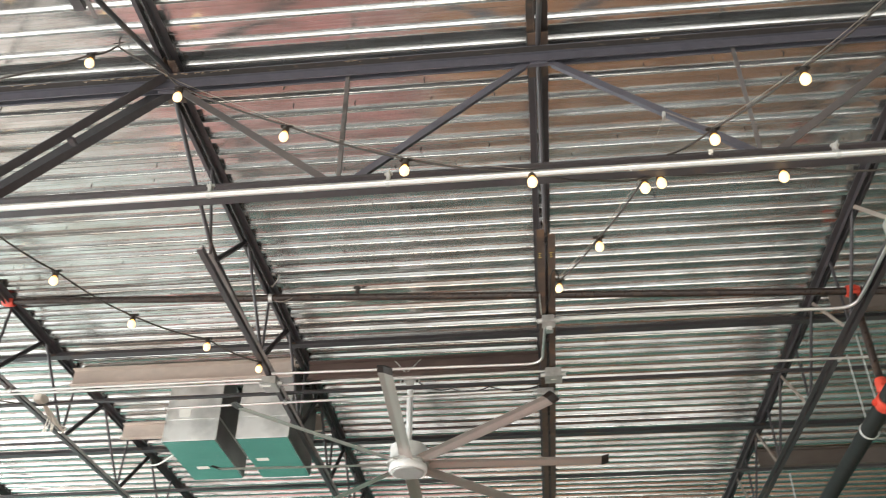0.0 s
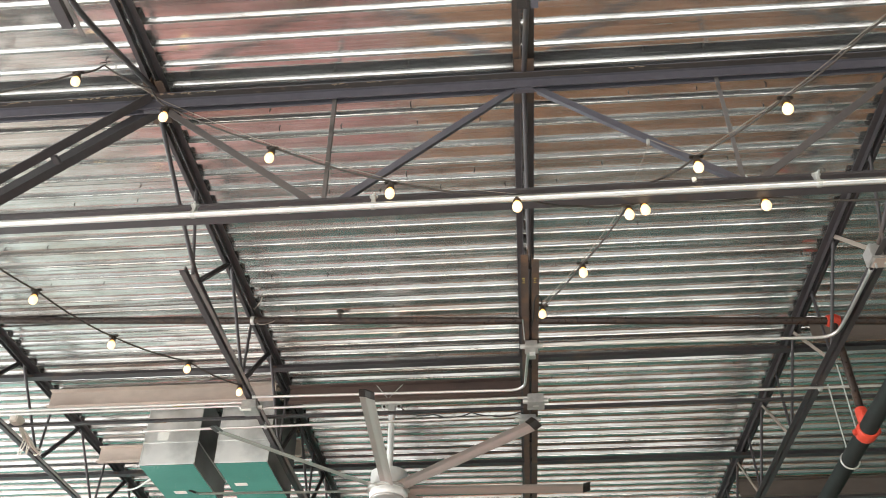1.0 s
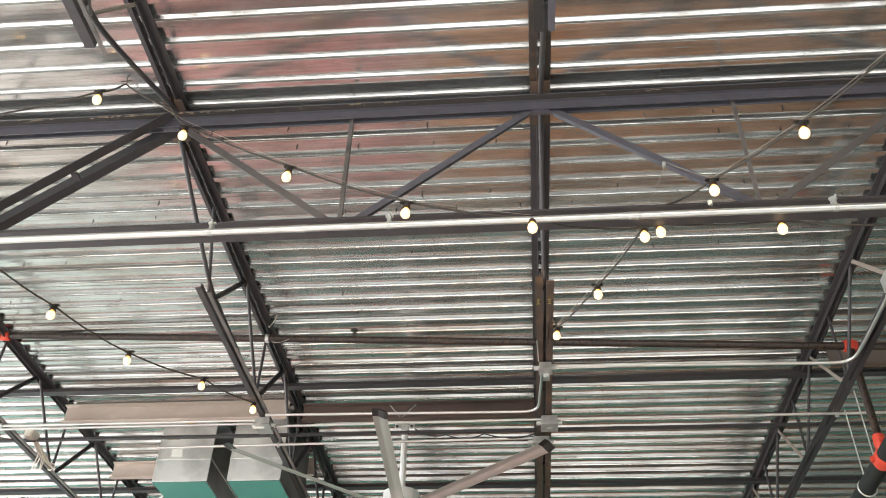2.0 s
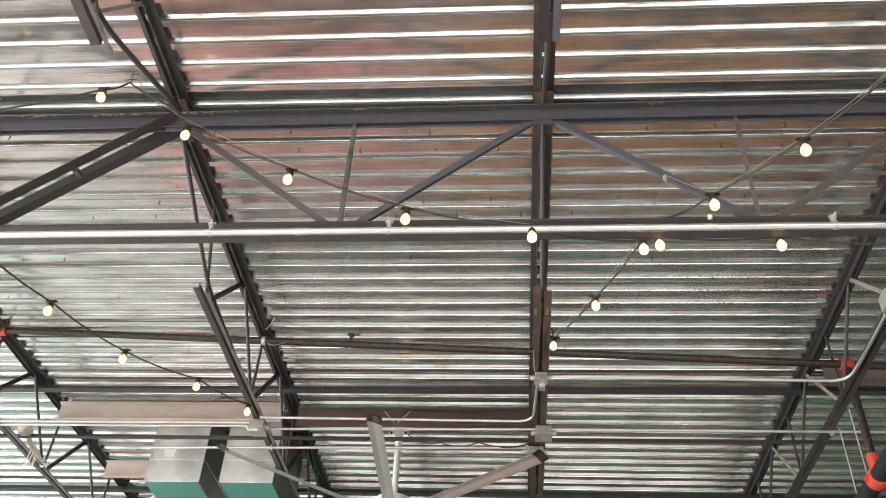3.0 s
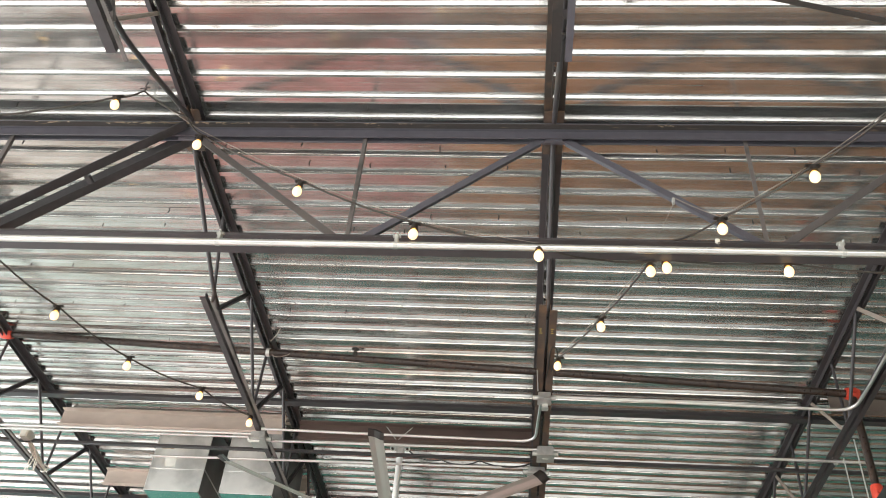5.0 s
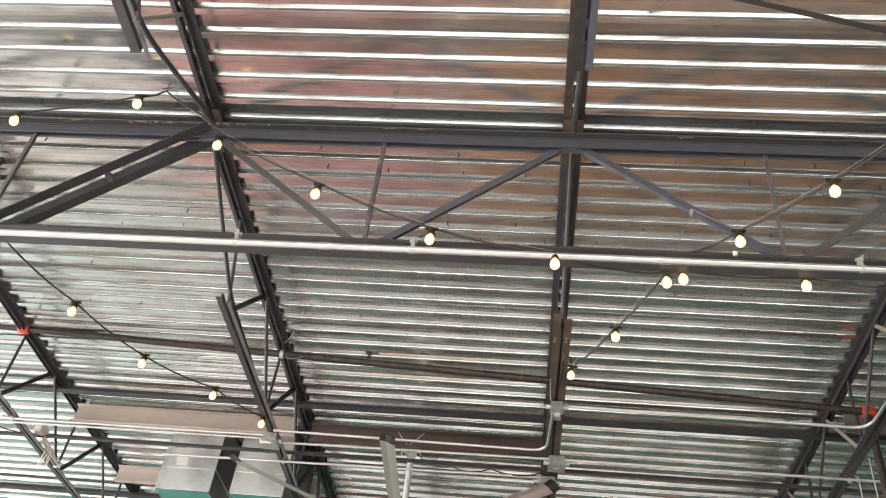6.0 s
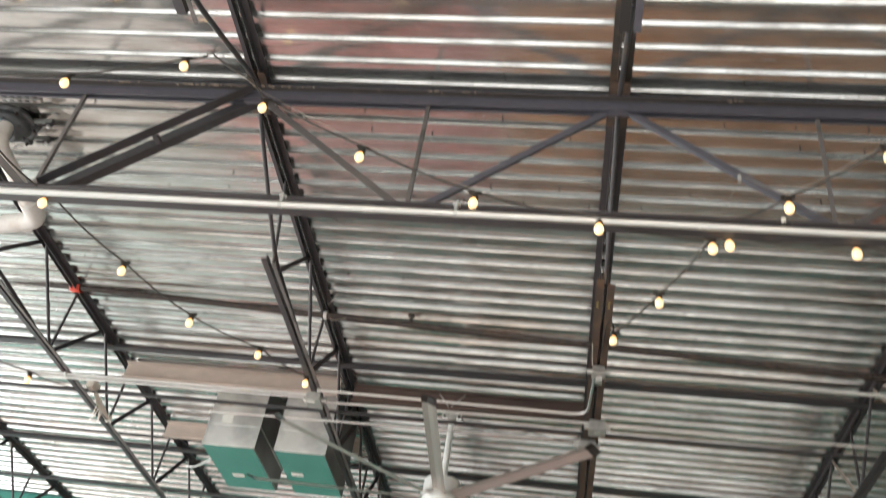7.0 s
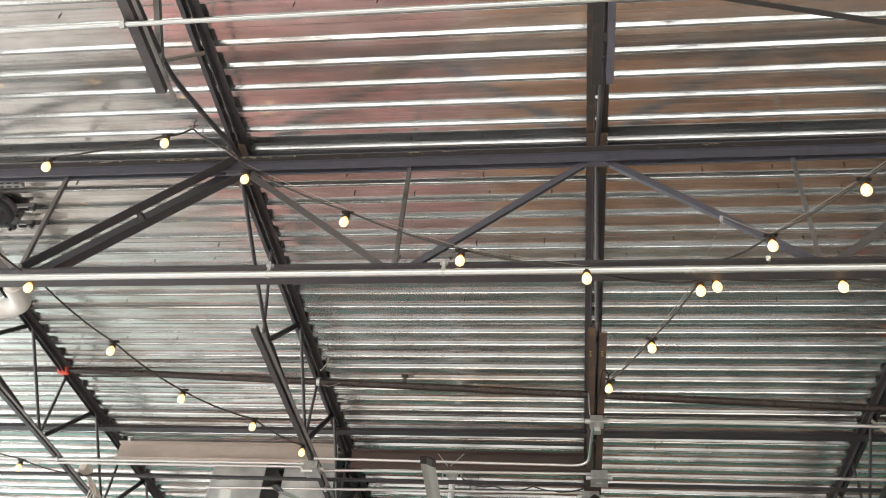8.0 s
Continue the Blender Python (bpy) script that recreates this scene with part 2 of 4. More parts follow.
M_FLOOR = material("pale_sealed_concrete", (0.785, 0.795, 0.78), 0.5, 0.0, (0.71, 0.72, 0.705), 0.35, 0.45, 0.6, 0.10, 6.0, 0.05)
M_REDFLOOR = material("dull_red_floor_covering", (0.86, 0.29, 0.27), 0.6, 0.0, (0.66, 0.38, 0.35), 0.7, 0.42, 0.62, 0.10, 6.0, 0.05)
M_TANFLOOR = material("tan_floor_covering", (0.80, 0.35, 0.18), 0.55, 0.0, (0.62, 0.29, 0.15), 0.6, 0.45, 0.6, 0.12, 6.0, 0.05)

# ---- mesh tools ----


def empty(name, x=0, y=0, z=0):
    ob = new(name)
    ob.empty_display_size = 0.2
    ob.location = (x, y, z)
    return ob


def part(name, bm, mat, parent=None, label="", smooth=False, at=None):
    bmesh.ops.recalc_face_normals(bm, faces=bm.faces)
    me = bpy.data.meshes.new(name)
    bm.to_mesh(me)
    bm.free()
    me.materials.append(mat)
    if smooth:
        for p in me.polygons:
            p.use_smooth = True
    ob = new(name, me)
    if at is not None:
        ob.matrix_basis = at
    if parent:
        ob.parent = parent
    if label:
        ob["label"] = label
    return ob


def frame_of(p, q, up):
    w = (Vector(q) - Vector(p)).normalized()
    u = w.cross(Vector(up)).normalized()
    return u, u.cross(w).normalized()


def prism(bm, p, q, outline, up=(0, 0, 1)):
    """Extrudes an outline of (side, up) pairs from p to q."""
    p, q = Vector(p), Vector(q)
    u, v = frame_of(p, q, up)
    rings = [[bm.verts.new(c + u * a + v * b) for a, b in outline] for c in (p, q)]
    k = len(outline)
    for i in range(k):
        bm.faces.new((rings[0][i], rings[0][(i + 1) % k], rings[1][(i + 1) % k], rings[1][i]))
    bm.faces.new(rings[0])
    bm.faces.new(rings[1][::-1])
    return bm


def cap_rings(bm, rings):
    """Closes both ends with faces of their own corners, so that the sides shade round and the ends flat."""
    bm.faces.new([bm.verts.new(v.co) for v in reversed(rings[0])])
    bm.faces.new([bm.verts.new(v.co) for v in rings[-1]])


def tube(bm, path, r, seg=10, caps=True):
    """A round bar along a list of points; r is one radius or one for each point."""
    path = [Vector(c) for c in path]
    rings = []
    side = None
    for i, c in enumerate(path):
        w = (path[min(i + 1, len(path) - 1)] - path[max(i - 1, 0)]).normalized()
        if side is None:
            side = w.cross(Vector((0, 0, 1)) if abs(w.z) < 0.9 else Vector((1, 0, 0))).normalized()
        side = (side - w * side.dot(w)).normalized()
        other = w.cross(side)
        rad = r[i] if isinstance(r, (list, tuple)) else r
        rings.append([bm.verts.new(c + (side * math.cos(a) + other * math.sin(a)) * rad) for a in (2 * math.pi * k / seg for k in range(seg))])
    for a, b in zip(rings, rings[1:]):
        for k in range(seg):
            bm.faces.new((a[k], a[(k + 1) % seg], b[(k + 1) % seg], b[k]))
    if caps:
        cap_rings(bm, rings)
    return bm


def box(bm, lo, hi, bevel=0.0):
    a, b = Vector(lo), Vector(hi)
    r = bmesh.ops.create_cube(bm, size=1, matrix=Matrix.LocRotScale((a + b) / 2, None, b - a))
    if bevel:
        edges = {e for v in r["verts"] for e in v.link_edges}
        bmesh.ops.bevel(bm, geom=list(edges), offset=bevel, segments=2, affect="EDGES")
    return bm


def lathe(bm, profile, at=(0, 0, 0), seg=20):
    """Turns (radius, height) pairs about the upright through at."""
    rings = [[bm.verts.new((at[0] + r * math.cos(a), at[1] + r * math.sin(a), at[2] + h)) for a in (2 * math.pi * k / seg for k in range(seg))] for r, h in profile]
    for a, b in zip(rings, rings[1:]):
        for k in range(seg):
            bm.faces.new((a[k], a[(k + 1) % seg], b[(k + 1) % seg], b[k]))
    cap_rings(bm, rings)
    return bm


def angle_outline(leg, thick, sx=1, sy=1, off=0.0):
    """An L: one leg along the side, one along up, heel at (off, 0)."""
    pts = [(0, 0), (leg, 0), (leg, thick), (thick, thick), (thick, leg), (0, leg)]
    return [((off + a) * sx, b * sy) for a, b in pts]


def bend(points, r=0.12, steps=6):
    """A path with its corners rounded."""
    pts = [Vector(p) for p in points]
    out = [pts[0]]
    for a, b, c in zip(pts, pts[1:], pts[2:]):
        d = min(r, (a - b).length / 2, (c - b).length / 2)
        s, e = b + (a - b).normalized() * d, b + (c - b).normalized() * d
        for k in range(steps + 1):
            t = k / steps
            out.append(s.lerp(b, t).lerp(b.lerp(e, t), t))
    out.append(pts[-1])
    return out


# ---- structure: deck, walls, floor ----
X0, X1, Y0, Y1 = -11.0, 11.0, -7.0, 10.9
YW = 10.25  # the western half of the end wall stands further in
DECK = 5.44  # underside of the ribs
RIB, PITCH, RIB0 = 0.031, 0.1489, 2.621
SKEW = 0.006  # the ribs run slightly askew to the girder


def build_deck():
    outline = []
    k0, k1 = math.floor((Y0 - RIB0) / PITCH) + 1, math.floor((Y1 - RIB0) / PITCH)
    outline.append((Y0, DECK + RIB))
    for k in range(k0, k1 + 1):
        y = RIB0 + k * PITCH
        web = [(y - 0.0180, DECK + RIB)]  # the rolled web steepens towards the rib's foot
        for slope, fall in ((52, 0.0058), (54, 0.0058), (56, 0.0058), (62, 0.0025), (67, 0.0040), (71, 0.0036), (75, 0.0030)):
            web.append((web[-1][0] + fall / math.tan(radians(slope)), web[-1][1] - fall))
        outline += web + [(y + 0.0000, DECK + 0.0005), (y + 0.0012, DECK), (y + 0.036, DECK), (y + 0.0378, DECK + 0.0008), (y + 0.040, DECK + 0.003), (y + 0.050, DECK + RIB)]
    outline.append((Y1, DECK + RIB))
    bm = bmesh.new()
    xs = [X0, -8.0, -5.1, -1.93 - 0.6, 0.9, 3.8, 7.0, X1]
    grid = [[bm.verts.new((x, y + SKEW * x if Y0 < y < Y1 else y, z)) for y, z in outline] for x in xs]
    for a, b in zip(grid, grid[1:]):
        for j in range(len(outline) - 1):
            bm.faces.new((a[j], a[j + 1], b[j + 1], b[j]))
    for k in range(4 - 6 * 11, k1, 6):  # the lap of one sheet over the next
        y = RIB0 + k * PITCH + 0.0335
        if y > Y0 + 0.3:
            prism(bm, (X0, y + SKEW * X0, DECK), (X1, y + SKEW * X1, DECK), [(0, -0.0035), (0.0028, -0.0035), (0.0028, -0.0004), (0, -0.0004)])
    deck = part("ceiling", bm, M_DECK)
    tagged(deck, "corrugated galvanised steel roof deck with stained flats", "ceiling", kind="structure")
    bm = bmesh.new()
    box(bm, (X0, Y0, DECK + RIB + 0.02), (X1, Y1, DECK + 0.25))
    tagged(part("roof", bm, M_WALL), "plain roof slab above the steel deck", "roof", kind="structure")


build_deck()
bm = box(bmesh.new(), (X0, Y0, -0.2), (X1, Y1, 0))
tagged(part("floor", bm, M_FLOOR), "pale sealed concrete hall floor", "floor", kind="structure")
bm = box(bmesh.new(), (-5.3, 4.8, 0.0), (-1.2, 10.2, 0.004))
tagged(part("floor_covering", bm, M_REDFLOOR), "dull red floor covering", "floor", kind="structure")
bm = box(bmesh.new(), (-10.9, 2.0, 0.0), (-5.4, 10.2, 0.004))
tagged(part("floor_covering", bm, M_GREYFLOOR), "grey-tan floor covering", "floor", kind="structure")
bm = box(bmesh.new(), (-1.1, 4.8, 0.0), (8.5, 10.25, 0.004))
tagged(part("floor_covering", bm, M_TANFLOOR), "tan brown floor covering", "floor", kind="structure")
TOP = DECK + 0.25
bm = box(bmesh.new(), (X0, Y1, 0), (X1, Y1 + 0.25, TOP))
box(bm, (X0, YW, 0), (-1.4, Y1, DECK - 0.004))
tagged(part("wall_north", bm, M_TEAL), "teal painted end wall under the deck", "wall", kind="structure")
bm = box(bmesh.new(), (X0, YW - 0.04, 0), (-4.4, YW - 0.002, 3.0), 0.01)
tagged(part("wall_panelling", bm, M_PALE), "pale grey-green panelling on the end wall", "panelling", kind="structure")
bm = box(bmesh.new(), (-4.39, YW - 0.04, 0), (-1.4, YW - 0.002, 2.6), 0.01)
box(bm, (-1.4, Y1 - 0.04, 0), (X1, Y1 - 0.002, 2.8), 0.01)
tagged(part("wall_panelling", bm, M_PANEL), "dark grey-green panelling along the foot of the end wall", "panelling", kind="structure")
# Unseen area, added to tone down the floor light in the rib webs.
bm = box(bmesh.new(), (X0 + 0.02, Y0 + 0.02, 0.0), (4.5, -0.7, 0.004))
tagged(part("floor_covering", bm, M_DIMFLOOR), "added mid-grey floor area that dims what the rib webs reflect", "floor", kind="structure")
# Unseen and assumed; it darkens what the deck's right side reflects.
bm = box(bmesh.new(), (4.6, Y0 + 0.02, 0.0), (X1 - 0.02, 4.7, 0.004))
tagged(part("floor_covering", bm, M_DARKFLOOR), "added dark green floor area that darkens the reflections above", "floor", kind="structure")


def wall_with_window(name, axis, at, a0, a1, w0, w1, z0, z1, out, mat):
    bm = bmesh.new()

    def piece(s0, s1, h0, h1):
        lo, hi = min(at, at + out), max(at, at + out)
        if axis == "x":
            box(bm, (s0, lo, h0), (s1, hi, h1))
        else:
            box(bm, (lo, s0, h0), (hi, s1, h1))
    piece(a0, w0, 0, TOP)
    piece(w1, a1, 0, TOP)
    piece(w0, w1, 0, z0)
    piece(w0, w1, z1, TOP)
    return tagged(part(name, bm, mat), "plain wall with a long window opening", "wall", kind="structure")


wall_with_window("wall_south", "x", Y0, X0, X1, -9.5, 6.7, 1.4, 5.36, -0.25, M_BROWNWALL)
bm = box(bmesh.new(), (X1, Y0, 0), (X1 + 0.25, Y1, TOP))
tagged(part("wall_east", bm, M_TEAL), "plain teal painted side wall", "wall", kind="structure")
wall_with_window("wall_west", "y", X0, Y0, Y1, -2.1, 9.9, 0.6, 4.8, -0.25, M_WALL)

# ---- roof steel ----
GY = 3.41  # girder line
BAY = 2.11
JX = 0.165  # middle joist line
CH_TOP, CH_BOT = 5.395, 4.85  # undersides of a joist's top and bottom chord


def build_girder():
    g = empty("joist_girder", JX, GY, 0)
    tagged(g, "dark blue-grey painted steel lattice girder under the roof deck", "girder")

    def P(x, z, dy=0.0):
        return Vector((x - JX, dy, z))
    x0, x1 = X0 + 0.05, X1 - 0.05
    for s in (-1, 1):
        part("top_chord", prism(bmesh.new(), P(x0, 5.379), P(x1, 5.379), angle_outline(0.062, 0.008, s, -1, 0.014)), M_GIRDER, g)
        part("bottom_chord", prism(bmesh.new(), P(x0, 4.515), P(x1, 4.515), angle_outline(0.066, 0.008, s, 1, 0.006)), M_STEEL, g)
    for k in range(-5, 5):
        xt, xb = JX + k * BAY, JX + (k + 0.5) * BAY
        part("vertical", prism(bmesh.new(), P(xb, 4.535), P(xb, 5.364), angle_outline(0.022, 0.005), (0, 1, 0)), M_VERT, g)
        for xa in (xt, xt + BAY):
            sgn = 1 if xb > xa else -1
            p, q = P(xa + 0.05 * sgn, 5.318), P(xb - (0.015 if xa == xt and k == 0 else 0.065) * sgn, 4.545)
            if k == -2 and xa > xb:
                p = P(xa + 0.005, 5.365)
                for dy in (-0.034, 0.034):
                    o = Vector((0, dy, 0))
                    part("compression_diagonal", prism(bmesh.new(), p + o, q + o, angle_outline(0.058, 0.007, -1 if dy < 0 else 1, 1), (0, 0, 1)), M_COMP, g)
                m = p.lerp(q, 0.48)
                part("spacer_plate", box(bmesh.new(), m - Vector((0.020, 0.033, 0.010)), m + Vector((0.020, 0.033, 0.010)), 0.004), M_COMP, g)
            else:
                leg = [(0, -0.004), (0.006, -0.004), (0.006, 0.030), (0.062, 0.030), (0.062, 0.036), (0, 0.036)]
                part("diagonal", prism(bmesh.new(), p, q, [(-sgn * a, b) for a, b in leg], (0, 0, 1)), M_GIRDER if abs(xa - JX) < 0.1 else M_DIAG, g)
        # gusset weld block at the top panel point
        part("seat_block", box(bmesh.new(), P(xt, 5.305, -0.013) - Vector((0.05, 0, 0)), P(xt, 5.369, 0.013) + Vector((0.05, 0, 0)), 0.004), M_GIRDER, g)
    part("worn_edge", box(bmesh.new(), P(x0, 5.3700, -0.0762), P(x1, 5.3711, -0.0400)), M_FLANGE, g, "dusty brown worn flange edge")
    bm = bmesh.new()
    r = random.Random(3)
    for k in range(120):
        near = k < 70
        x = -2.05 + r.gauss(-0.08, 0.20) if near else r.choice((-2.75, -1.74, -1.60, -0.87, -0.67, 0.76, 0.80)) + r.gauss(0, 0.035)
        w, dy = r.uniform(0.004, 0.022 if near else 0.012), r.uniform(0.0, 0.004) + (r.random() ** 3) * 0.012
        q, h = P(x, 0, -0.0760 + dy), r.uniform(0.002, 0.006)
        ring = [bm.verts.new(q + Vector((w * math.cos(a) * r.uniform(0.5, 1.1), h * math.sin(a) * r.uniform(0.5, 1.1), 5.3697))) for a in (math.tau * i / 7 for i in range(7))]
        up = [bm.verts.new(v.co + Vector((0, 0, 0.0008))) for v in ring]
        bm.faces.new(ring)
        for a in range(7):
            bm.faces.new((ring[a], ring[(a + 1) % 7], up[(a + 1) % 7], up[a]))
    tagged(part("flaked_paint", bm, M_TAN, g), "patches of flaked tan paint", kind="stuff")
    return g


build_girder()


def build_joist(far, chord_mat, leg, diag_mat=None, foot=0.0, strut_mat=None, lean=0.0, top_mat=None, step=0.05):
    """An open-web joist; far runs from the girder to the end wall, else from the girder towards the south wall."""
    s = 1 if far else -1
    j = empty("bar_joist", JX, GY, 0)

    def P(d, z, dx=0.0):
        return Vector((dx + lean * (DECK - z) / 0.59, s * d, z))
    end = (Y1 - GY - 0.02) if far else (GY - Y0 - 0.02)
    first, panel = 1.01, 1.22
    nodes = []
    d = first
    while d < end - 0.5:
        nodes.append(d)
        d += panel
    for t in (-1, 1):
        part("top_chord", prism(bmesh.new(), P(0.02, DECK - 0.001), P(end, DECK - 0.001), angle_outline(0.043, 0.006, t, -1, 0.015)), top_mat or M_STEEL, j)
        lg = leg[t > 0] if isinstance(leg, tuple) else leg
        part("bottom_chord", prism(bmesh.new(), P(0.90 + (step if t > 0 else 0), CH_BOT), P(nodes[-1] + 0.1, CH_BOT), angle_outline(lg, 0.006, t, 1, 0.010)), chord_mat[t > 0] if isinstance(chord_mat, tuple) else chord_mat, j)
        part("seat_angle", prism(bmesh.new(), P(0.02, 5.380), P(0.16, 5.380), angle_outline(0.045, 0.007, t, 1, 0.010)), M_RUSTY, j)
    top, low = CH_TOP + 0.022, CH_BOT + 0.03
    part("end_web", tube(bmesh.new(), bend([P(0.05, 5.40), P(0.74, 5.06), P(first, low + 0.06), P(first + 0.9, low)], 0.12), 0.0145, 8), M_STEEL, j, smooth=True)
    for n in nodes:
        up = -0.23 if n == first else 0.02
        part("vertical_web", tube(bmesh.new(), [P(n + (foot if n == first else 0), low), P(n + up, top)], 0.0115, 8), (strut_mat or M_STEEL) if n == first else M_STEEL, j, smooth=True)
        part("diagonal_web", prism(bmesh.new(), P(n + 0.09, low + 0.01), P(n + panel / 2 - 0.02, top - 0.005), angle_outline(0.028, 0.005, 1, 1, -0.014)), diag_mat or M_STEEL, j)
        if n + panel < end - 0.5:
            part("web_rod", tube(bmesh.new(), [P(n + panel / 2 + 0.01, top), P(n + panel - 0.03, low)], 0.0125, 8), M_STEEL, j, smooth=True)
    return j


JOIST = ("dark grey painted open-web steel bar joist carrying the roof deck", "joist", "roof joists")
for far in (True, False):
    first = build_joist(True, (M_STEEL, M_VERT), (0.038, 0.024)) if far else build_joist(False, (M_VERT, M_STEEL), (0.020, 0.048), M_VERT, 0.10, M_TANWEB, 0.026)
    first.location.x = JX - BAY + (0 if far else 0.035)
    tagged(first, *JOIST)
    for k in (-5, -4, -3, -2, 2, 3, 4) if far else (-5, -4, -3, -2, 1, 2, 3, 4):
        copy_thing(first, pose(JX + k * BAY, GY, 0))
tagged(build_joist(True, M_RUSTY, 0.046), "open-web steel bar joist with a brown primed bottom chord", "joist", "roof joists")
# Tan webs: the west light on these diagonals is put into their colour.
east = build_joist(True, M_STEEL, 0.036, M_TANWEB)
east.location.x = JX + BAY
tagged(east, "dark steel bar joist, its diagonal webs coloured tan for the light on them", "joist", "roof joists")
tagged(build_joist(False, (M_GIRDER, M_DUSKY), (0.032, 0.044), top_mat=M_WORN, step=0.0), "open-web steel bar joist with one brown and one blue-grey chord angle", "joist", "roof joists")


def bridging(y, z, leg, drop=0.0):
    """A bridging angle in lapped lengths, welded to each joist line."""
    b = empty("bridging_angle", 0, y, z)
    tagged(b, "slim dark steel bridging angle running across the joists", "bridging angle", "joist bridging")
    stops = [X0 + 0.1, JX - 3 * BAY, JX, JX + 3 * BAY, X1 - 0.1]
    for i, (p, q) in enumerate(zip(stops, stops[1:])):
        dz = [-drop * (x - X0) / (X1 - X0) for x in (p, q)]
        part("angle_length", prism(bmesh.new(), (p - 0.002, 0.0015 * (i % 2), dz[0]), (q, 0.0015 * (i % 2), dz[1]), angle_outline(leg, 0.006)), M_STEEL, b)
    for k in range(-5, 6):
        x = JX + k * BAY
        if X0 < x < X1:
            part("weld_tab", box(bmesh.new(), (x - 0.02, -0.012, leg * 0.25), (x + 0.02, -0.001, leg * 0.75), 0.003), M_RUSTY, b)


for y in (6.41, 8.40):
    bridging(y, 5.345, 0.066, 0.01)
    bridging(y - 0.02, 4.90, 0.032)
ob = part("diagonal_bridging", prism(bmesh.new(), (0.51, 2.40, 5.388), (2.27, 2.40, 4.692), angle_outline(0.026, 0.005)), M_BRACE)
tagged(ob, "slanting dark steel brace between two roof joists", "brace")


def channel(name, x0, x1, y, z0, z1, mat, label):
    h = z1 - z0
    o = [(0, 0), (-0.055, 0), (-0.055, 0.008), (-0.007, 0.010), (-0.007, h - 0.010), (-0.055, h - 0.008), (-0.055, h), (0, h)]
    ob = part(name, prism(bmesh.new(), (x1, y, z0), (x0, y, z0), o), mat)
    return tagged(ob, label, "beam")


JL, JLL, JR = JX - BAY, JX - 2 * BAY, JX + BAY
channel("steel_channel", JLL + 0.055, JL - 0.055, 6.72, 5.24, 5.40, M_BEAM, "beige primed steel channel framing the duct opening")
channel("steel_channel", JLL + 0.055, JL - 0.055, 7.85, 5.24, 5.40, M_BEAM, "beige primed steel channel behind the duct drops")
channel("steel_channel", JL + 0.055, JX - 0.055, 6.80, 5.24, 5.40, M_BEAM_DARK, "dark brown primed steel channel carrying the ceiling fan")
channel("steel_channel", JR + 0.055, JR + BAY - 0.055, 6.02, 5.20, 5.38, M_BEAM_GREY, "grey-beige primed steel channel between outer joists")
channel("steel_channel", JR + 0.055, JR + BAY - 0.055, 9.05, 5.20, 5.38, M_BEAM_GREY, "grey-beige primed steel channel between outer joists")

# ---- ducts ----


def duct_drop(x0, x1, label, under, fronts=()):
    d = empty("duct_drop", (x0 + x1) / 2, 7.3, 4.76)
    tagged(d, label, "duct", "duct drops")
    w = (x1 - x0) / 2
    body = box(bmesh.new(), (-w, -0.42, 0), (w, 0.44, 0.66), 0.004)
    part("body", body, M_DUCT, d)
    # Added cap sheet; part of its reflected green is painted in.
    part("bottom_panel", box(bmesh.new(), (-w + 0.003, -0.417, -0.004), (w - 0.003, 0.437, -0.0005)), M_CAP, d, "smooth bottom sheet tinted green for the teal it reflects")
    part("seam_flange", box(bmesh.new(), (-w - 0.006, -0.427, 0.20), (w + 0.006, 0.447, 0.215)), M_DUCT, d)
    # Added sheet whose dark colour stands for the shaded side of the drop.
    part("shaded_side", box(bmesh.new(), (w + 0.0005, -0.405, 0.003), (w + 0.003, 0.438, 0.657)), M_SHADEDZINC, d, "thin sheet coloured for the shade on the duct side")
    lx, ly = under
    part("label_plate", box(bmesh.new(), (lx - 0.055, ly - 0.028, -0.006), (lx + 0.055, ly + 0.028, -0.0042)), M_PAPER, d, "small white paper label")
    for fx, fz, fw, fh, mat in fronts:
        part("label_plate", box(bmesh.new(), (fx - fw, -0.4218, fz - fh), (fx + fw, -0.4195, fz + fh)), mat, d, "small paper label")
    part("drive_cleat", box(bmesh.new(), (w - 0.006, -0.4235, 0.004), (w + 0.0035, -0.410, 0.655)), M_DUCT, d)
    part("drive_cleat", box(bmesh.new(), (-w - 0.0035, -0.4235, 0.004), (-w + 0.006, -0.410, 0.655)), M_DUCT, d)
    return d


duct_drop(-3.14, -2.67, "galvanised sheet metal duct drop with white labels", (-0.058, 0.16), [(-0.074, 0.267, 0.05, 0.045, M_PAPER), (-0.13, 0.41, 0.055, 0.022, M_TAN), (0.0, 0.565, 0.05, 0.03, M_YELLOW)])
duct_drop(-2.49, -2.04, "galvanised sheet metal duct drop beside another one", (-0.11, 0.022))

# ---- pipes and conduits ----


def run(name, points, r, mat, label, category, group="", rnd=0.12, seg=10):
    ob = part(name, tube(bmesh.new(), bend(points, rnd) if len(points) > 2 else points, r, seg), mat, smooth=True)
    return tagged(ob, label, category, group)


EM = ("thin bright zinc electrical conduit strapped under the steel", "conduit", "conduits")
CZ = 4.832


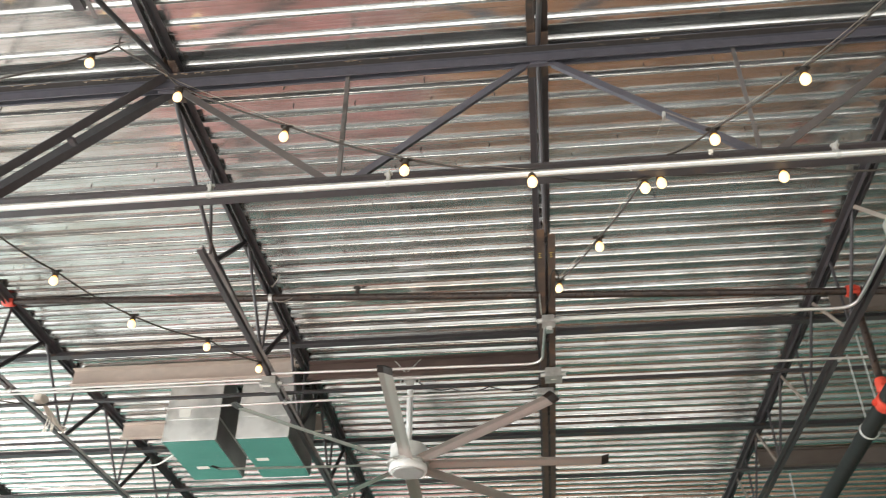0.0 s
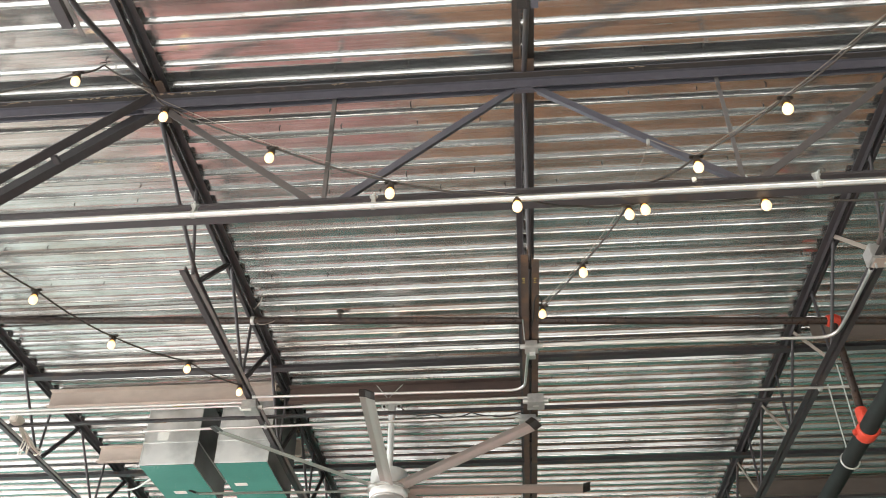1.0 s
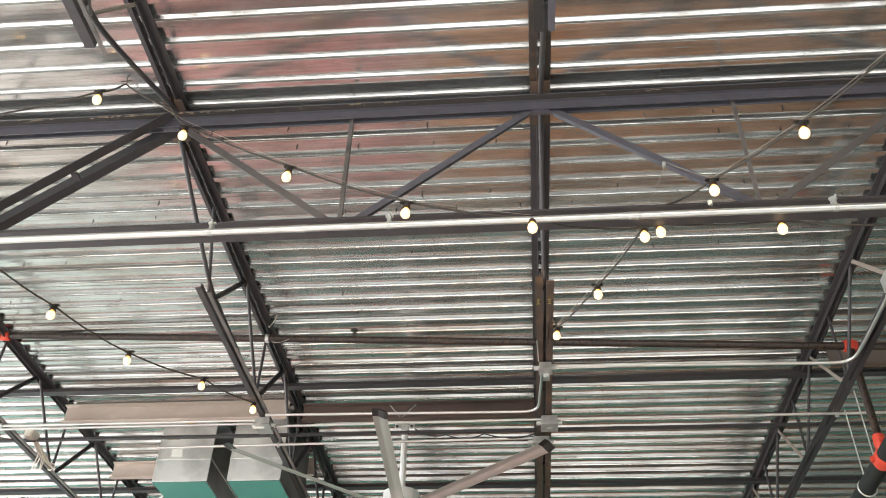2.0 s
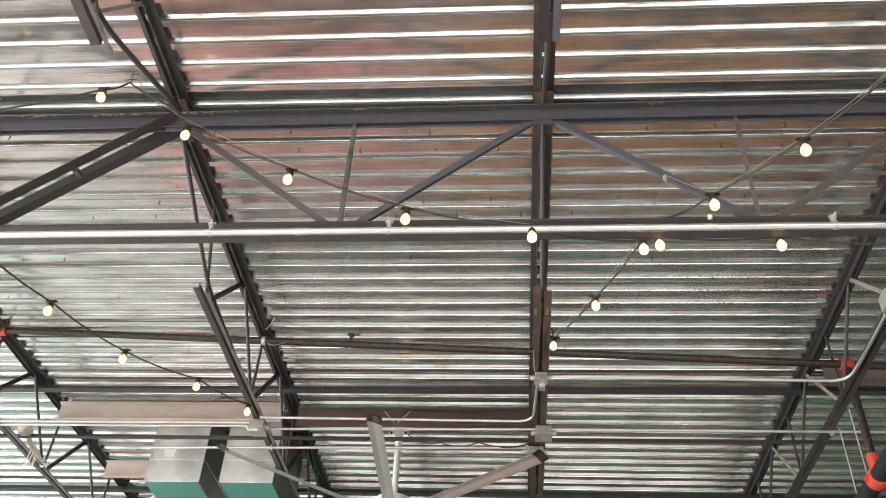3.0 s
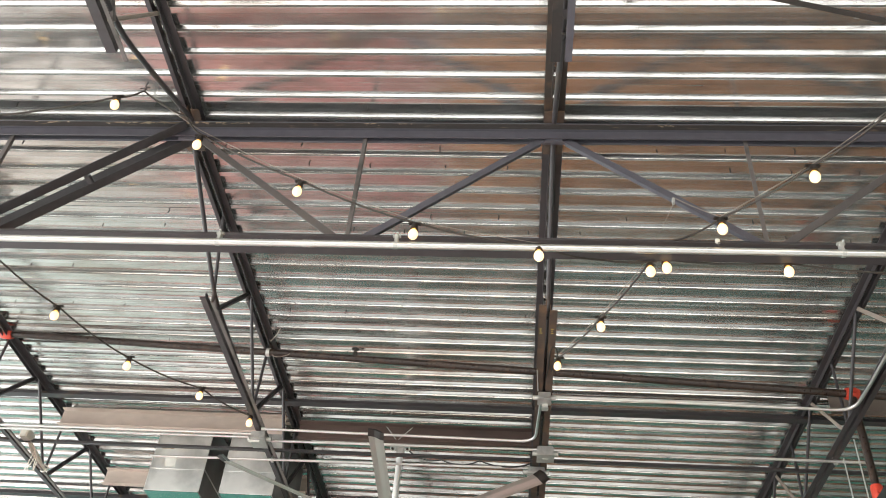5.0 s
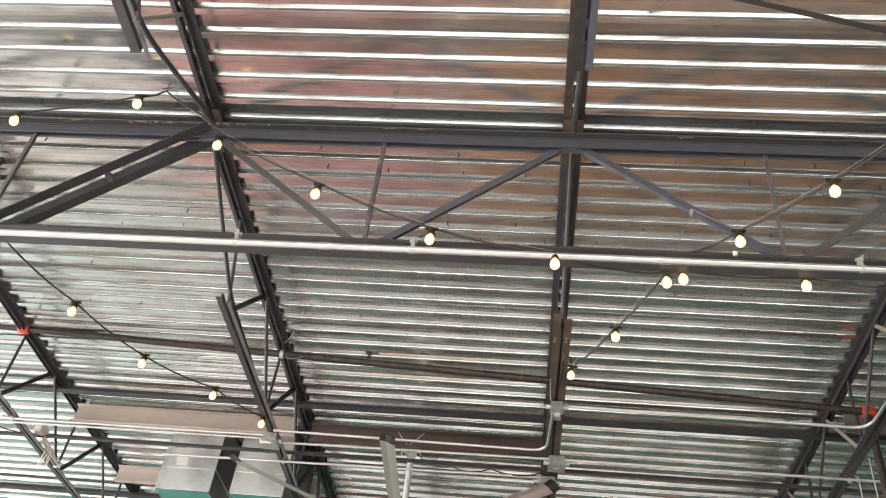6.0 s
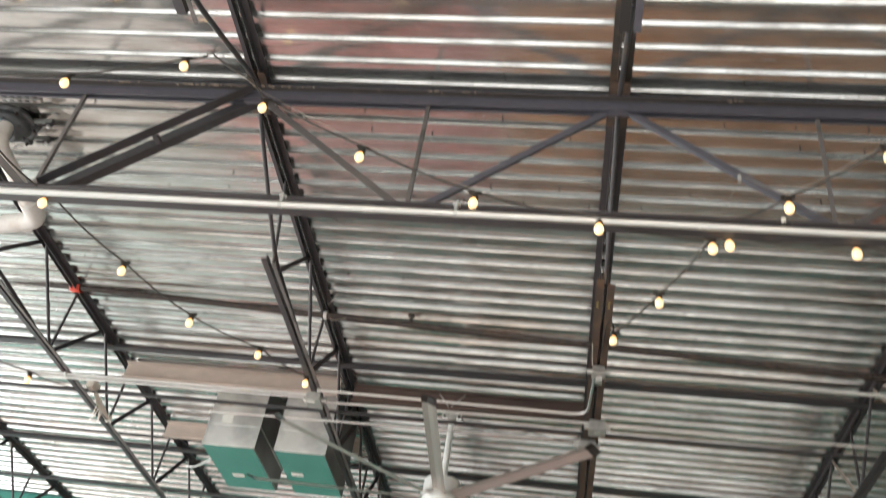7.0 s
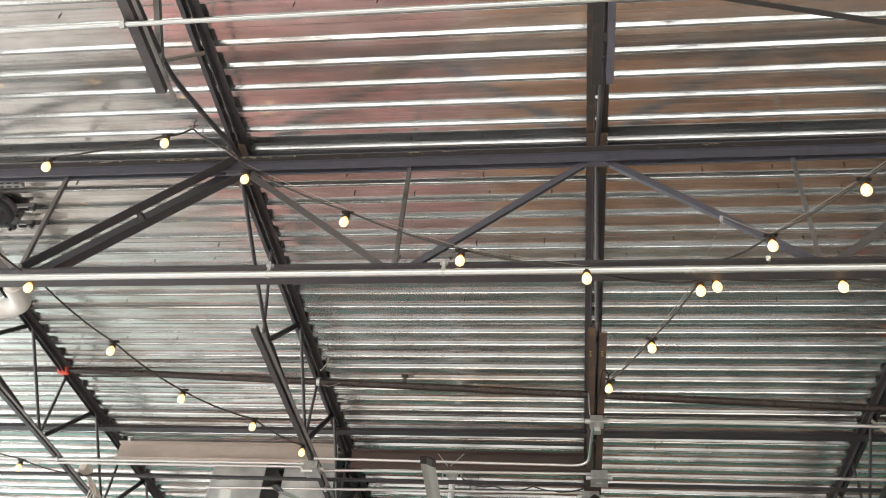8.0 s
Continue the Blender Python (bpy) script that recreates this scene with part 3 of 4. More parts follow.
def conduit(points, r, joints=()):
    """A conduit run; joints are the x at which its lengths meet in a coupling."""
    o = Vector(points[0])
    c = empty("conduit", *o)
    tagged(c, *EM)
    if len(points) == 2:
        a, b = Vector(points[0]), Vector(points[1])
        cuts = [a] + [a.lerp(b, (x - a.x) / (b.x - a.x)) for x in joints] + [b]
        for p, q in zip(cuts, cuts[1:]):
            part("conduit_length", tube(bmesh.new(), [p - o, q - o], r, 14), M_EMT, c, smooth=True)
        for p in cuts[1:-1]:
            e = (b - a).normalized()
            sleeve = part("coupling", tube(bmesh.new(), [p - o - e * 0.030, p - o - e * 0.027, p - o + e * 0.027, p - o + e * 0.030], [r + 0.0004, r + 0.0014, r + 0.0014, r + 0.0004], 14), M_EMT, c, smooth=True)
            for t in (-0.016, 0.016):
                part("set_screw", tube(bmesh.new(), [p - o + e * t - Vector((0, 0, r)), p - o + e * t - Vector((0, 0, r + 0.006))], 0.0035, 7), M_CAST, sleeve)
    else:
        part("conduit_length", tube(bmesh.new(), [p - o for p in bend(points, 0.12)], r, 14), M_EMT, c, smooth=True)
        for p, q in ((points[0], points[1]), (points[-1], points[-2])):
            p, e = Vector(p) - o, (Vector(q) - Vector(p)).normalized()
            part("connector", tube(bmesh.new(), [p, p + e * 0.03], r + 0.003, 12), M_CAST, c, smooth=True)
    return c


conduit([(X0 + 0.1, 3.30, 4.43), (X1 - 0.1, 3.30, 4.43)], 0.018, (-7.0, -4.1, -1.057, 0.568, 3.6, 6.6))
conduit([(X0 + 0.1, 2.06, CZ), (X1 - 0.1, 2.06, CZ)], 0.0115, (-8.0, -5.0, -1.9, 1.2, 4.2, 7.2))
conduit([(X0 + 0.1, 5.98, CZ), (-1.97, 5.98, CZ)], 0.0105, (-8.6, -5.6, -3.1))
conduit([(X0 + 0.1, 6.05, CZ), (-1.97, 6.03, CZ)], 0.0105, (-8.3, -5.3))
conduit([(-1.93, 5.90, CZ), (0.12, 5.94, CZ), (0.15, 5.36, CZ)], 0.0105)
conduit([(-1.93, 6.08, CZ), (0.14, 6.06, CZ)], 0.0105)
conduit([(0.26, 6.06, CZ), (X1 - 0.1, 6.09, CZ)], 0.0105, (3.3, 6.3))
conduit([(-2.95, 6.40, CZ), (0.08, 6.36, CZ)], 0.0105)
conduit([(0.22, 5.31, CZ), (2.22, 5.36, CZ), (2.235, 5.1, CZ), (2.235, 4.58, CZ)], 0.0115)


def clamp(x, y, z, tall=0.06):
    c = empty("pipe_clamp", x, y, z)
    tagged(c, "small zinc beam clamp holding the conduit", "clamp", "conduit clamps")
    part("jaw", box(bmesh.new(), (-0.009, -0.010, 0.012), (0.009, 0.024, tall * 0.8), 0.003), M_CAST, c)
    part("ear", box(bmesh.new(), (-0.020, -0.006, tall * 0.62), (0.020, 0.012, tall * 0.78), 0.003), M_CAST, c)
    part("strap", tube(bmesh.new(), [(-0.010, 0, 0), (0.010, 0, 0)], 0.021, 12), M_CAST, c, smooth=True)
    part("bolt", tube(bmesh.new(), [(0.006, -0.006, tall * 0.7), (0.006, -0.026, tall * 0.72)], 0.0055, 6), M_CAST, c)
    return c


for x in (-1.52, -0.62, 1.51, -3.6, 3.4):
    clamp(x, 3.30, 4.43, 0.085)
for x, y in ((2.30, 6.08), (JL, 6.39), (JL, 2.06), (JLL, 5.98)):
    clamp(x, y, CZ, 0.05)


def junction_box(x, y, z, w, d, h, label):
    b = empty("junction_box", x, y, z)
    tagged(b, label, "junction box", "junction boxes")
    part("body", box(bmesh.new(), (-w / 2, -d / 2, -h / 2), (w / 2, d / 2, h / 2), 0.004), M_BOX, b)
    part("cover", box(bmesh.new(), (-w / 2 - 0.004, -d / 2 - 0.004, -h / 2 - 0.006), (w / 2 + 0.004, d / 2 + 0.004, -h / 2 + 0.001), 0.002), M_BOX, b)
    for s in (-1, 1):
        part("connector", tube(bmesh.new(), [(s * w / 2, 0, 0), (s * (w / 2 + 0.035), 0, 0)], 0.017, 10), M_CAST, b, smooth=True)
    return b


junction_box(0.17, 5.30, 4.815, 0.085, 0.085, 0.05, "small square galvanised junction box under the joist")
stub = empty("junction_box", 0.175, 5.345, 4.775)
tagged(stub, "tiny bright zinc box hung under the square one", "junction box", "junction boxes")
part("body", box(bmesh.new(), (-0.020, -0.022, -0.018), (0.020, 0.022, 0.016), 0.003), M_CAST, stub)
part("cover", box(bmesh.new(), (-0.023, -0.025, -0.022), (0.023, 0.025, -0.018), 0.001), M_EMT, stub)
lower = junction_box(0.20, 6.06, 4.80, 0.12, 0.12, 0.07, "larger galvanised junction box under the joist")
part("label_plate", box(bmesh.new(), (-0.022, -0.006, -0.0432), (0.022, 0.006, -0.0412)), M_PAPER, lower, "small white label bar")
junction_box(0.14, 6.36, 4.80, 0.13, 0.10, 0.05, "flat galvanised box at the conduit end")
junction_box(-1.96, 6.00, 4.80, 0.11, 0.15, 0.06, "galvanised box joining conduits under the joist")

# sprinkler branch and main
SY = 5.61


def branch_z(x):
    return 5.433 - 0.049 * (x + 4.04)


branch = empty("sprinkler_branch", 0, SY, 0)
tagged(branch, "dark brown rusty iron sprinkler branch pipe with red couplings", "pipe")
cuts = [X0 + 0.1, -8.2, -4.06, 2.34, 4.3]
for a, b in zip(cuts, cuts[1:]):
    part("pipe_length", tube(bmesh.new(), [(a, 0, branch_z(a)), (b, 0, branch_z(b))], 0.028, 16), M_PIPE, branch, smooth=True)
part("riser", tube(bmesh.new(), [(2.345, 0, branch_z(2.345)), (2.345, 0, 4.28)], 0.027, 14), M_PIPE, branch, "rusty riser down to the main", smooth=True)
part("clevis_ring", tube(bmesh.new(), [(-1.932, 0, branch_z(-1.932)), (-1.906, 0, branch_z(-1.906))], 0.034, 18), M_CAST, branch, "pale zinc ring", smooth=True)
main = empty("sprinkler_main", 2.34, 2.5, 4.36)
tagged(main, "thick blackish green iron sprinkler main hung below the joists", "pipe")
part("pipe", tube(bmesh.new(), [(0, 0, 0), (0, Y1 - 2.51, -0.28)], 0.057, 24), M_BLACKPIPE, main, smooth=True)


def coupling(parent, p, q, r):
    o = parent.location
    p, d = Vector(p) - o, Vector(q) - Vector(p)
    c = part("coupling", tube(bmesh.new(), [p, p + d * 0.2, p + d * 0.8, p + d], [r, r * 1.12, r * 1.12, r], 18), M_RED, parent, "bright red coupling", smooth=True)
    side = d.normalized().cross(Vector((0, 0, 1)) if abs(d.normalized().z) < 0.8 else Vector((1, 0, 0))).normalized()
    for t in (-1, 1):
        e = p + d * 0.5 + side * t * r * 1.12
        part("bolt_lug", box(bmesh.new(), e - Vector((0.018, 0.018, 0.018)), e + Vector((0.018, 0.018, 0.018)), 0.005), M_RED, c)


for x in (2.30, -4.10):
    coupling(branch, (x, SY, branch_z(x)), (x + 0.09, SY, branch_z(x + 0.09)), 0.040)
coupling(branch, (2.345, SY, 4.32), (2.345, SY, 4.42), 0.036)
coupling(main, (2.34, SY - 0.05, 4.252), (2.34, SY + 0.05, 4.248), 0.062)
for y in (5.76, 6.02, 8.1):
    h = empty("pipe_hanger", 2.34, y, 4.36 - 0.0359 * (y - 2.5))
    tagged(h, "thin steel rod and ring hanger carrying the sprinkler main", "hanger", "pipe hangers")
    part("rod", tube(bmesh.new(), [(0, 0, 0.06), (0, 0, 0.60)], 0.005, 8), M_CAST, h, smooth=True)
    ring = [(0.062 * math.cos(a), 0, 0.062 * math.sin(a)) for a in (math.pi / 2 + 2 * math.pi * k / 28 for k in range(29))]
    if y > 6:
        part("ring", tube(bmesh.new(), ring, 0.006, 6, False), M_CAST, h, smooth=True)
    else:
        part("eye", box(bmesh.new(), (-0.012, -0.008, 0.045), (0.012, 0.008, 0.075), 0.003), M_CAST, h)

# ---- fan ----


def build_fan():
    f = empty("ceiling_fan", -1.0, 6.85, 4.46)
    tagged(f, "large silver eight-bladed industrial ceiling fan on a downrod", "fan")
    part("mounting_plate", box(bmesh.new(), (-0.075, -0.045, 0.765), (0.075, 0.045, 0.782), 0.004), M_CAST, f)
    part("clevis", box(bmesh.new(), (-0.034, -0.03, 0.70), (0.034, 0.03, 0.765), 0.006), M_CAST, f)
    for t in (-1, 1):
        loop = [(t * 0.062 + 0.020 * math.cos(a), -0.035, 0.742 + 0.022 * math.sin(a)) for a in (math.tau * k / 16 for k in range(17))]
        part("u_bolt", tube(bmesh.new(), loop, 0.0055, 6, False), M_CAST, f, smooth=True)
        part("nut", tube(bmesh.new(), [(t * 0.062, -0.045, 0.735), (t * 0.062, -0.025, 0.735)], 0.011, 6), M_SCREW, f)
    part("downrod", tube(bmesh.new(), [(0, 0, 0.15), (0, 0, 0.72)], 0.026, 16), M_FAN, f, smooth=True)
    part("hub", lathe(bmesh.new(), [(0.148, -0.070), (0.156, -0.062), (0.156, -0.030), (0.150, -0.026), (0.150, 0.135), (0.145, 0.150), (0.12, 0.160), (0.055, 0.168), (0.04, 0.18)], seg=40), M_FAN, f, smooth=True)
    part("hub_cover", lathe(bmesh.new(), [(0.118, -0.082), (0.128, -0.078), (0.132, -0.068)], seg=40), M_HUB, f, "grey underside cover")
    for k in range(8):
        a = radians(2 + 45 * k)
        m = Matrix.Rotation(a, 4, "Z") @ Matrix.Rotation(radians(-14), 4, "X")
        o = [(-0.054, -0.004), (-0.026, 0.005), (0.013, 0.008), (0.054, 0.0), (0.054, -0.003), (0.013, 0.002), (-0.026, -0.004)]
        b = prism(bmesh.new(), (0.145, 0, 0), (1.56, 0, 0), o)
        blade = part("blade", b, M_BLADE, f, at=m)
        part("blade_tip", prism(bmesh.new(), (1.56, 0, 0), (1.62, 0, 0.02), [(x * 1.03, z * 1.6) for x, z in o]), M_RUBBER, blade, "dark plastic blade tip")
    part("blade_ring", lathe(bmesh.new(), [(0.172, -0.01), (0.172, 0.012), (0.149, 0.014)], seg=36), M_CAST, f)
    return f


build_fan()

# ---- roof drain ----
drain = empty("roof_drain", -3.70, 3.74, 5.12)
tagged(drain, "white drain pipe with an elbow under a dark roof drain bowl", "drain pipe")


def V(x, y, z):
    return Vector((x + 3.70, y - 3.74, z - 5.12))


part("pipe", tube(bmesh.new(), bend([V(-3.66, 3.68, 5.30), V(-3.62, 3.66, 5.13), V(-3.645, 4.00, 5.12), V(-3.66, 4.20, 5.12)], 0.10, 8), 0.050, 22), M_WHITE, drain, smooth=True)
part("elbow", tube(bmesh.new(), bend([V(-3.66, 4.18, 5.12), V(-3.675, 4.38, 5.12), V(-4.02, 4.46, 5.12)], 0.17, 10), 0.066, 24), M_WHITE, drain, "thick white elbow", smooth=True)
part("long_run", tube(bmesh.new(), [V(-3.98, 4.45, 5.12), V(-7.0, 4.6, 5.09)], 0.054, 20), M_WHITE, drain, smooth=True)
part("coupling", tube(bmesh.new(), [V(-3.675, 3.69, 5.23), V(-3.68, 3.70, 5.32)], 0.066, 24), M_COLLAR, drain, "blue-grey rubber pipe coupling", smooth=True)
BOWL = V(-3.69, 3.74, 5.39)
part("bowl", lathe(bmesh.new(), [(0.06, -0.10), (0.085, -0.085), (0.092, -0.060), (0.118, -0.048), (0.122, -0.030), (0.128, -0.012), (0.134, 0.045)], tuple(BOWL), 36), M_IRON, drain, "dark cast iron drain bowl", smooth=True)
part("clamp_ring", lathe(bmesh.new(), [(0.130, -0.004), (0.150, -0.010), (0.163, -0.004), (0.166, 0.014), (0.134, 0.020)], tuple(BOWL), 36), M_IRON, drain, "cast iron clamp ring", smooth=True)
for k in range(6):
    a = radians(12 + 60 * k)
    c = BOWL + Vector((0.160 * math.cos(a), 0.160 * math.sin(a), 0.0))
    part("lug", box(bmesh.new(), c - Vector((0.024, 0.024, 0.022)), c + Vector((0.024, 0.024, 0.016)), 0.007), M_IRON, drain)
    part("bolt", tube(bmesh.new(), [c - Vector((0, 0, 0.040)), c - Vector((0, 0, 0.018))], 0.010, 6), M_SCREW, drain)
    rib = BOWL + Vector((0.105 * math.cos(a + 0.5), 0.105 * math.sin(a + 0.5), -0.050))
    part("rib", box(bmesh.new(), rib - Vector((0.008, 0.008, 0.02)), rib + Vector((0.008, 0.008, 0.03)), 0.003), M_IRON, drain)
for y, x1 in ((3.74, -3.41), (3.895, -3.50)):
    for dy in (-0.013, 0.013):
        part("clamp_arm", box(bmesh.new(), V(-3.60, y + dy - 0.006, 5.392), V(x1, y + dy + 0.006, 5.428), 0.003), M_CAST if dy < 0 else M_STEEL, drain)
    part("clamp_foot", box(bmesh.new(), V(x1 - 0.040, y - 0.018, 5.386), V(x1 + 0.004, y + 0.018, 5.438), 0.005), M_STEEL, drain)
    part("bolt", tube(bmesh.new(), [V(x1 - 0.018, y, 5.370), V(x1 - 0.018, y, 5.388)], 0.011, 6), M_CAST, drain, "zinc bolt head")
strip = part("slotted_strip", box(bmesh.new(), V(-3.86, 3.530, 5.400), V(-3.40, 3.562, 5.432), 0.003), M_BOX, drain, "slotted galvanised strip")
for k in range(7):
    x = -3.44 - 0.052 * k
    part("slot", box(bmesh.new(), V(x - 0.014, 3.5290, 5.410), V(x + 0.014, 3.5305, 5.422)), M_RUBBER, strip)
    part("slot", box(bmesh.new(), V(x - 0.014, 3.540, 5.3988), V(x + 0.014, 3.552, 5.4003)), M_RUBBER, strip)

# ---- string lights ----


def lerp_path(pts, sag=0.03, steps=5):
    out = []
    for a, b in zip(pts, pts[1:]):
        a, b = Vector(a), Vector(b)
        for k in range(steps):
            t = k / steps
            out.append(a.lerp(b, t) - Vector((0, 0, 4 * sag * t * (1 - t))))
    out.append(Vector(pts[-1]))
    return out


def string_lights(points, bulbs, label, sag=0.02, twin=False):
    s = empty("string_light", *points[0])
    tagged(s, label, "string lights", "string lights")
    o = Vector(points[0])
    rel = [Vector(p) - o for p in points]
    for p in rel:
        if any((Vector(b).xy - (p + o).xy).length < 0.04 for b, lean in bulbs):
            p.z -= 0.018
    part("cable", tube(bmesh.new(), lerp_path(rel, sag), 0.0055, 7), M_CABLE, s, smooth=True)
    for b, lean in bulbs:
        c = Vector(b) - o
        tilt = Matrix.Translation(c) @ Matrix.Rotation(radians(lean), 4, "Y")
        socket = part("socket", lathe(bmesh.new(), [(0.011, 0.056), (0.016, 0.050), (0.018, 0.030), (0.020, 0.026), (0.020, 0.016)], seg=14), M_SOCKET, s, smooth=True, at=tilt)
        part("cable_clip", box(bmesh.new(), (-0.034, -0.009, 0.048), (0.034, 0.009, 0.060), 0.003), M_SOCKET, socket)
        prof = [(0.014, 0.022), (0.017, 0.014), (0.026, 0.002), (0.0315, -0.014), (0.0325, -0.026), (0.029, -0.042), (0.020, -0.053), (0.008, -0.058)]
        prof = [(r * 0.75, h * 0.78) for r, h in prof]
        part("bulb", lathe(bmesh.new(), prof[2:], seg=18), M_BULB, socket, "glowing warm white bulb", smooth=True)
        part("bulb_neck", lathe(bmesh.new(), prof[:3], seg=18), M_NECK, socket, "amber bulb neck", smooth=True)
    return s


string_lights([(-4.6, 3.1, 5.20), (-3.55, 3.1, 5.17), (-2.90, 3.1, 5.165), (-2.25, 3.1, 5.33), (-2.139, 3.13, 5.40), (-1.90, 3.25, 5.32), (-1.815, 3.3, 5.25), (-1.17, 3.3, 4.885), (-0.54, 3.3, 4.60), (0.08, 3.3, 4.46),
               (0.40, 3.42, 4.462), (0.72, 3.5, 4.56), (1.315, 3.5, 4.55), (2.0, 3.5, 4.50), (3.2, 3.5, 4.45)],
              [((-3.55, 3.1, 5.09), 0), ((-2.90, 3.1, 5.09), 0), ((-2.25, 3.1, 5.26), 0), ((-1.811, 3.3, 5.16), 5), ((-1.178, 3.3, 4.807), 8), ((-0.54, 3.3, 4.52), 4), ((0.081, 3.3, 4.395), 0), ((0.722, 3.5, 4.503), -4), ((1.315, 3.5, 4.494), 0), ((2.0, 3.5, 4.43), 0)],
              "brown string light cable draped along the girder with glowing bulbs")
string_lights([(2.30, 2.0, 4.90), (1.587, 2.6, 4.66), (1.305, 2.9, 4.625), (0.954, 3.25, 4.615), (0.75, 3.4, 4.58), (0.64, 3.5, 4.54), (0.455, 4.2, 4.70), (0.243, 4.871, 4.87), (0.20, 4.95, 4.87)],
              [((1.30, 2.9, 4.549), 2), ((0.956, 3.25, 4.543), 0), ((0.641, 3.5, 4.477), 0), ((0.458, 4.2, 4.638), 0), ((0.243, 4.871, 4.808), 8)],
              "brown string light cable crossing under the girder with glowing bulbs")
string_lights([(-2.98, 3.0, 4.47), (-2.908, 3.5, 4.56), (-2.765, 4.15, 4.65), (-2.575, 4.82, 4.74), (-2.25, 5.35, 4.85), (-1.985, 5.75, 4.87)],
              [((-2.93, 3.45, 4.50), 0), ((-2.765, 4.15, 4.582), 0), ((-2.57, 4.82, 4.675), 0), ((-2.25, 5.35, 4.785), 0), ((-1.985, 5.75, 4.81), 0)],
              "dark string light cable hung from girder to joist with glowing bulbs")
string_lights([(-5.4, 4.9, 4.72), (-4.75, 5.4, 4.76), (-4.336, 5.93, 4.82), (-4.05, 6.3, 4.87)],
              [((-4.75, 5.4, 4.69), 0), ((-4.336, 5.956, 4.75), 0)],
              "dark string light cable tied to the outer joist with glowing bulbs")

# ---- small things on the steel ----


for x in (-1.25, -7.0, 3.6):
    h = branch_z(x) + 0.03
    head = part("sprinkler_head", lathe(bmesh.new(), [(0.020, -0.01), (0.020, 0.016), (0.012, 0.020), (0.011, 0.048)], (x, 0, h), 10), M_BRASS, branch, "small upright dark metal sprinkler head")
    part("deflector", lathe(bmesh.new(), [(0.012, 0.048), (0.030, 0.053), (0.030, 0.057), (0.008, 0.063)], (x, 0, h), 12), M_BRASS, head)

# hook that lifts the cable to the deck
hook = empty("cable_hook", -2.139, 3.13, 5.40)
tagged(hook, "bent wire hook holding the light cable to the deck", "hook")
part("shank", tube(bmesh.new(), bend([(0, 0, -0.005), (0.012, 0, 0.02), (-0.004, 0, 0.045), (0.006, 0, 0.078)], 0.012), 0.0032, 6), M_SCREW, hook, smooth=True)
part("crossbar", tube(bmesh.new(), [(-0.03, 0, 0.022), (0.03, 0, 0.028)], 0.0032, 6), M_SCREW, hook, smooth=True)

# bright wire beside the light cable
w = tube(bmesh.new(), lerp_path([(-2.139, 3.13, 5.40), (-1.82, 3.29, 5.255), (-1.17, 3.295, 4.878), (-0.54, 3.295, 4.592), (0.08, 3.295, 4.455)], 0.006), 0.0019, 6)
tagged(part("support_wire", w, M_WIRE, smooth=True), "thin steel support wire running beside the light cable", "wire")
w = tube(bmesh.new(), lerp_path([(2.30, 2.0, 4.92), (1.587, 2.6, 4.673), (1.305, 2.9, 4.617), (0.954, 3.25, 4.607), (0.772, 3.36, 4.84)], 0.006), 0.0019, 6)
tagged(part("support_wire", w, M_WIRE, smooth=True), "thin steel support wire running beside the light cable", "wire")

w = tube(bmesh.new(), lerp_path([(0.63, 3.5, 4.535), (0.448, 4.2, 4.694), (0.238, 4.86, 4.864)], 0.004), 0.0019, 6)
tagged(part("support_wire", w, M_WIRE, smooth=True), "thin steel support wire running beside the light cable", "wire")

# clip on the girder diagonal with its hanging wire
clip = empty("wire_clip", 0.772, 3.375, 4.836)
tagged(clip, "small zinc wire clip on the girder diagonal", "clip")
part("band", box(bmesh.new(), (-0.007, -0.006, -0.020), (0.007, 0.02, 0.018), 0.003), M_CAST, clip)
part("wire", tube(bmesh.new(), [(0, -0.005, -0.02), (-0.05, -0.008, -0.14), (-0.11, 0, -0.265)], 0.0018, 6), M_WIRE, clip, smooth=True)

# tag with a loop on the conduit
tag = empty("cable_tag", 0.935, 3.292, 4.47)
tagged(tag, "white plastic tag on a looped cord at the conduit", "tag")
part("plate", box(bmesh.new(), (-0.011, -0.004, 0.0), (0.011, 0.004, 0.032), 0.003), M_TIE, tag)
loop = [(0.016 + 0.019 * math.cos(a), -0.01, -0.012 + 0.015 * math.sin(a)) for a in (2 * math.pi * k / 16 for k in range(17))]
part("loop", tube(bmesh.new(), loop, 0.0022, 6, False), M_CABLE, tag, smooth=True)


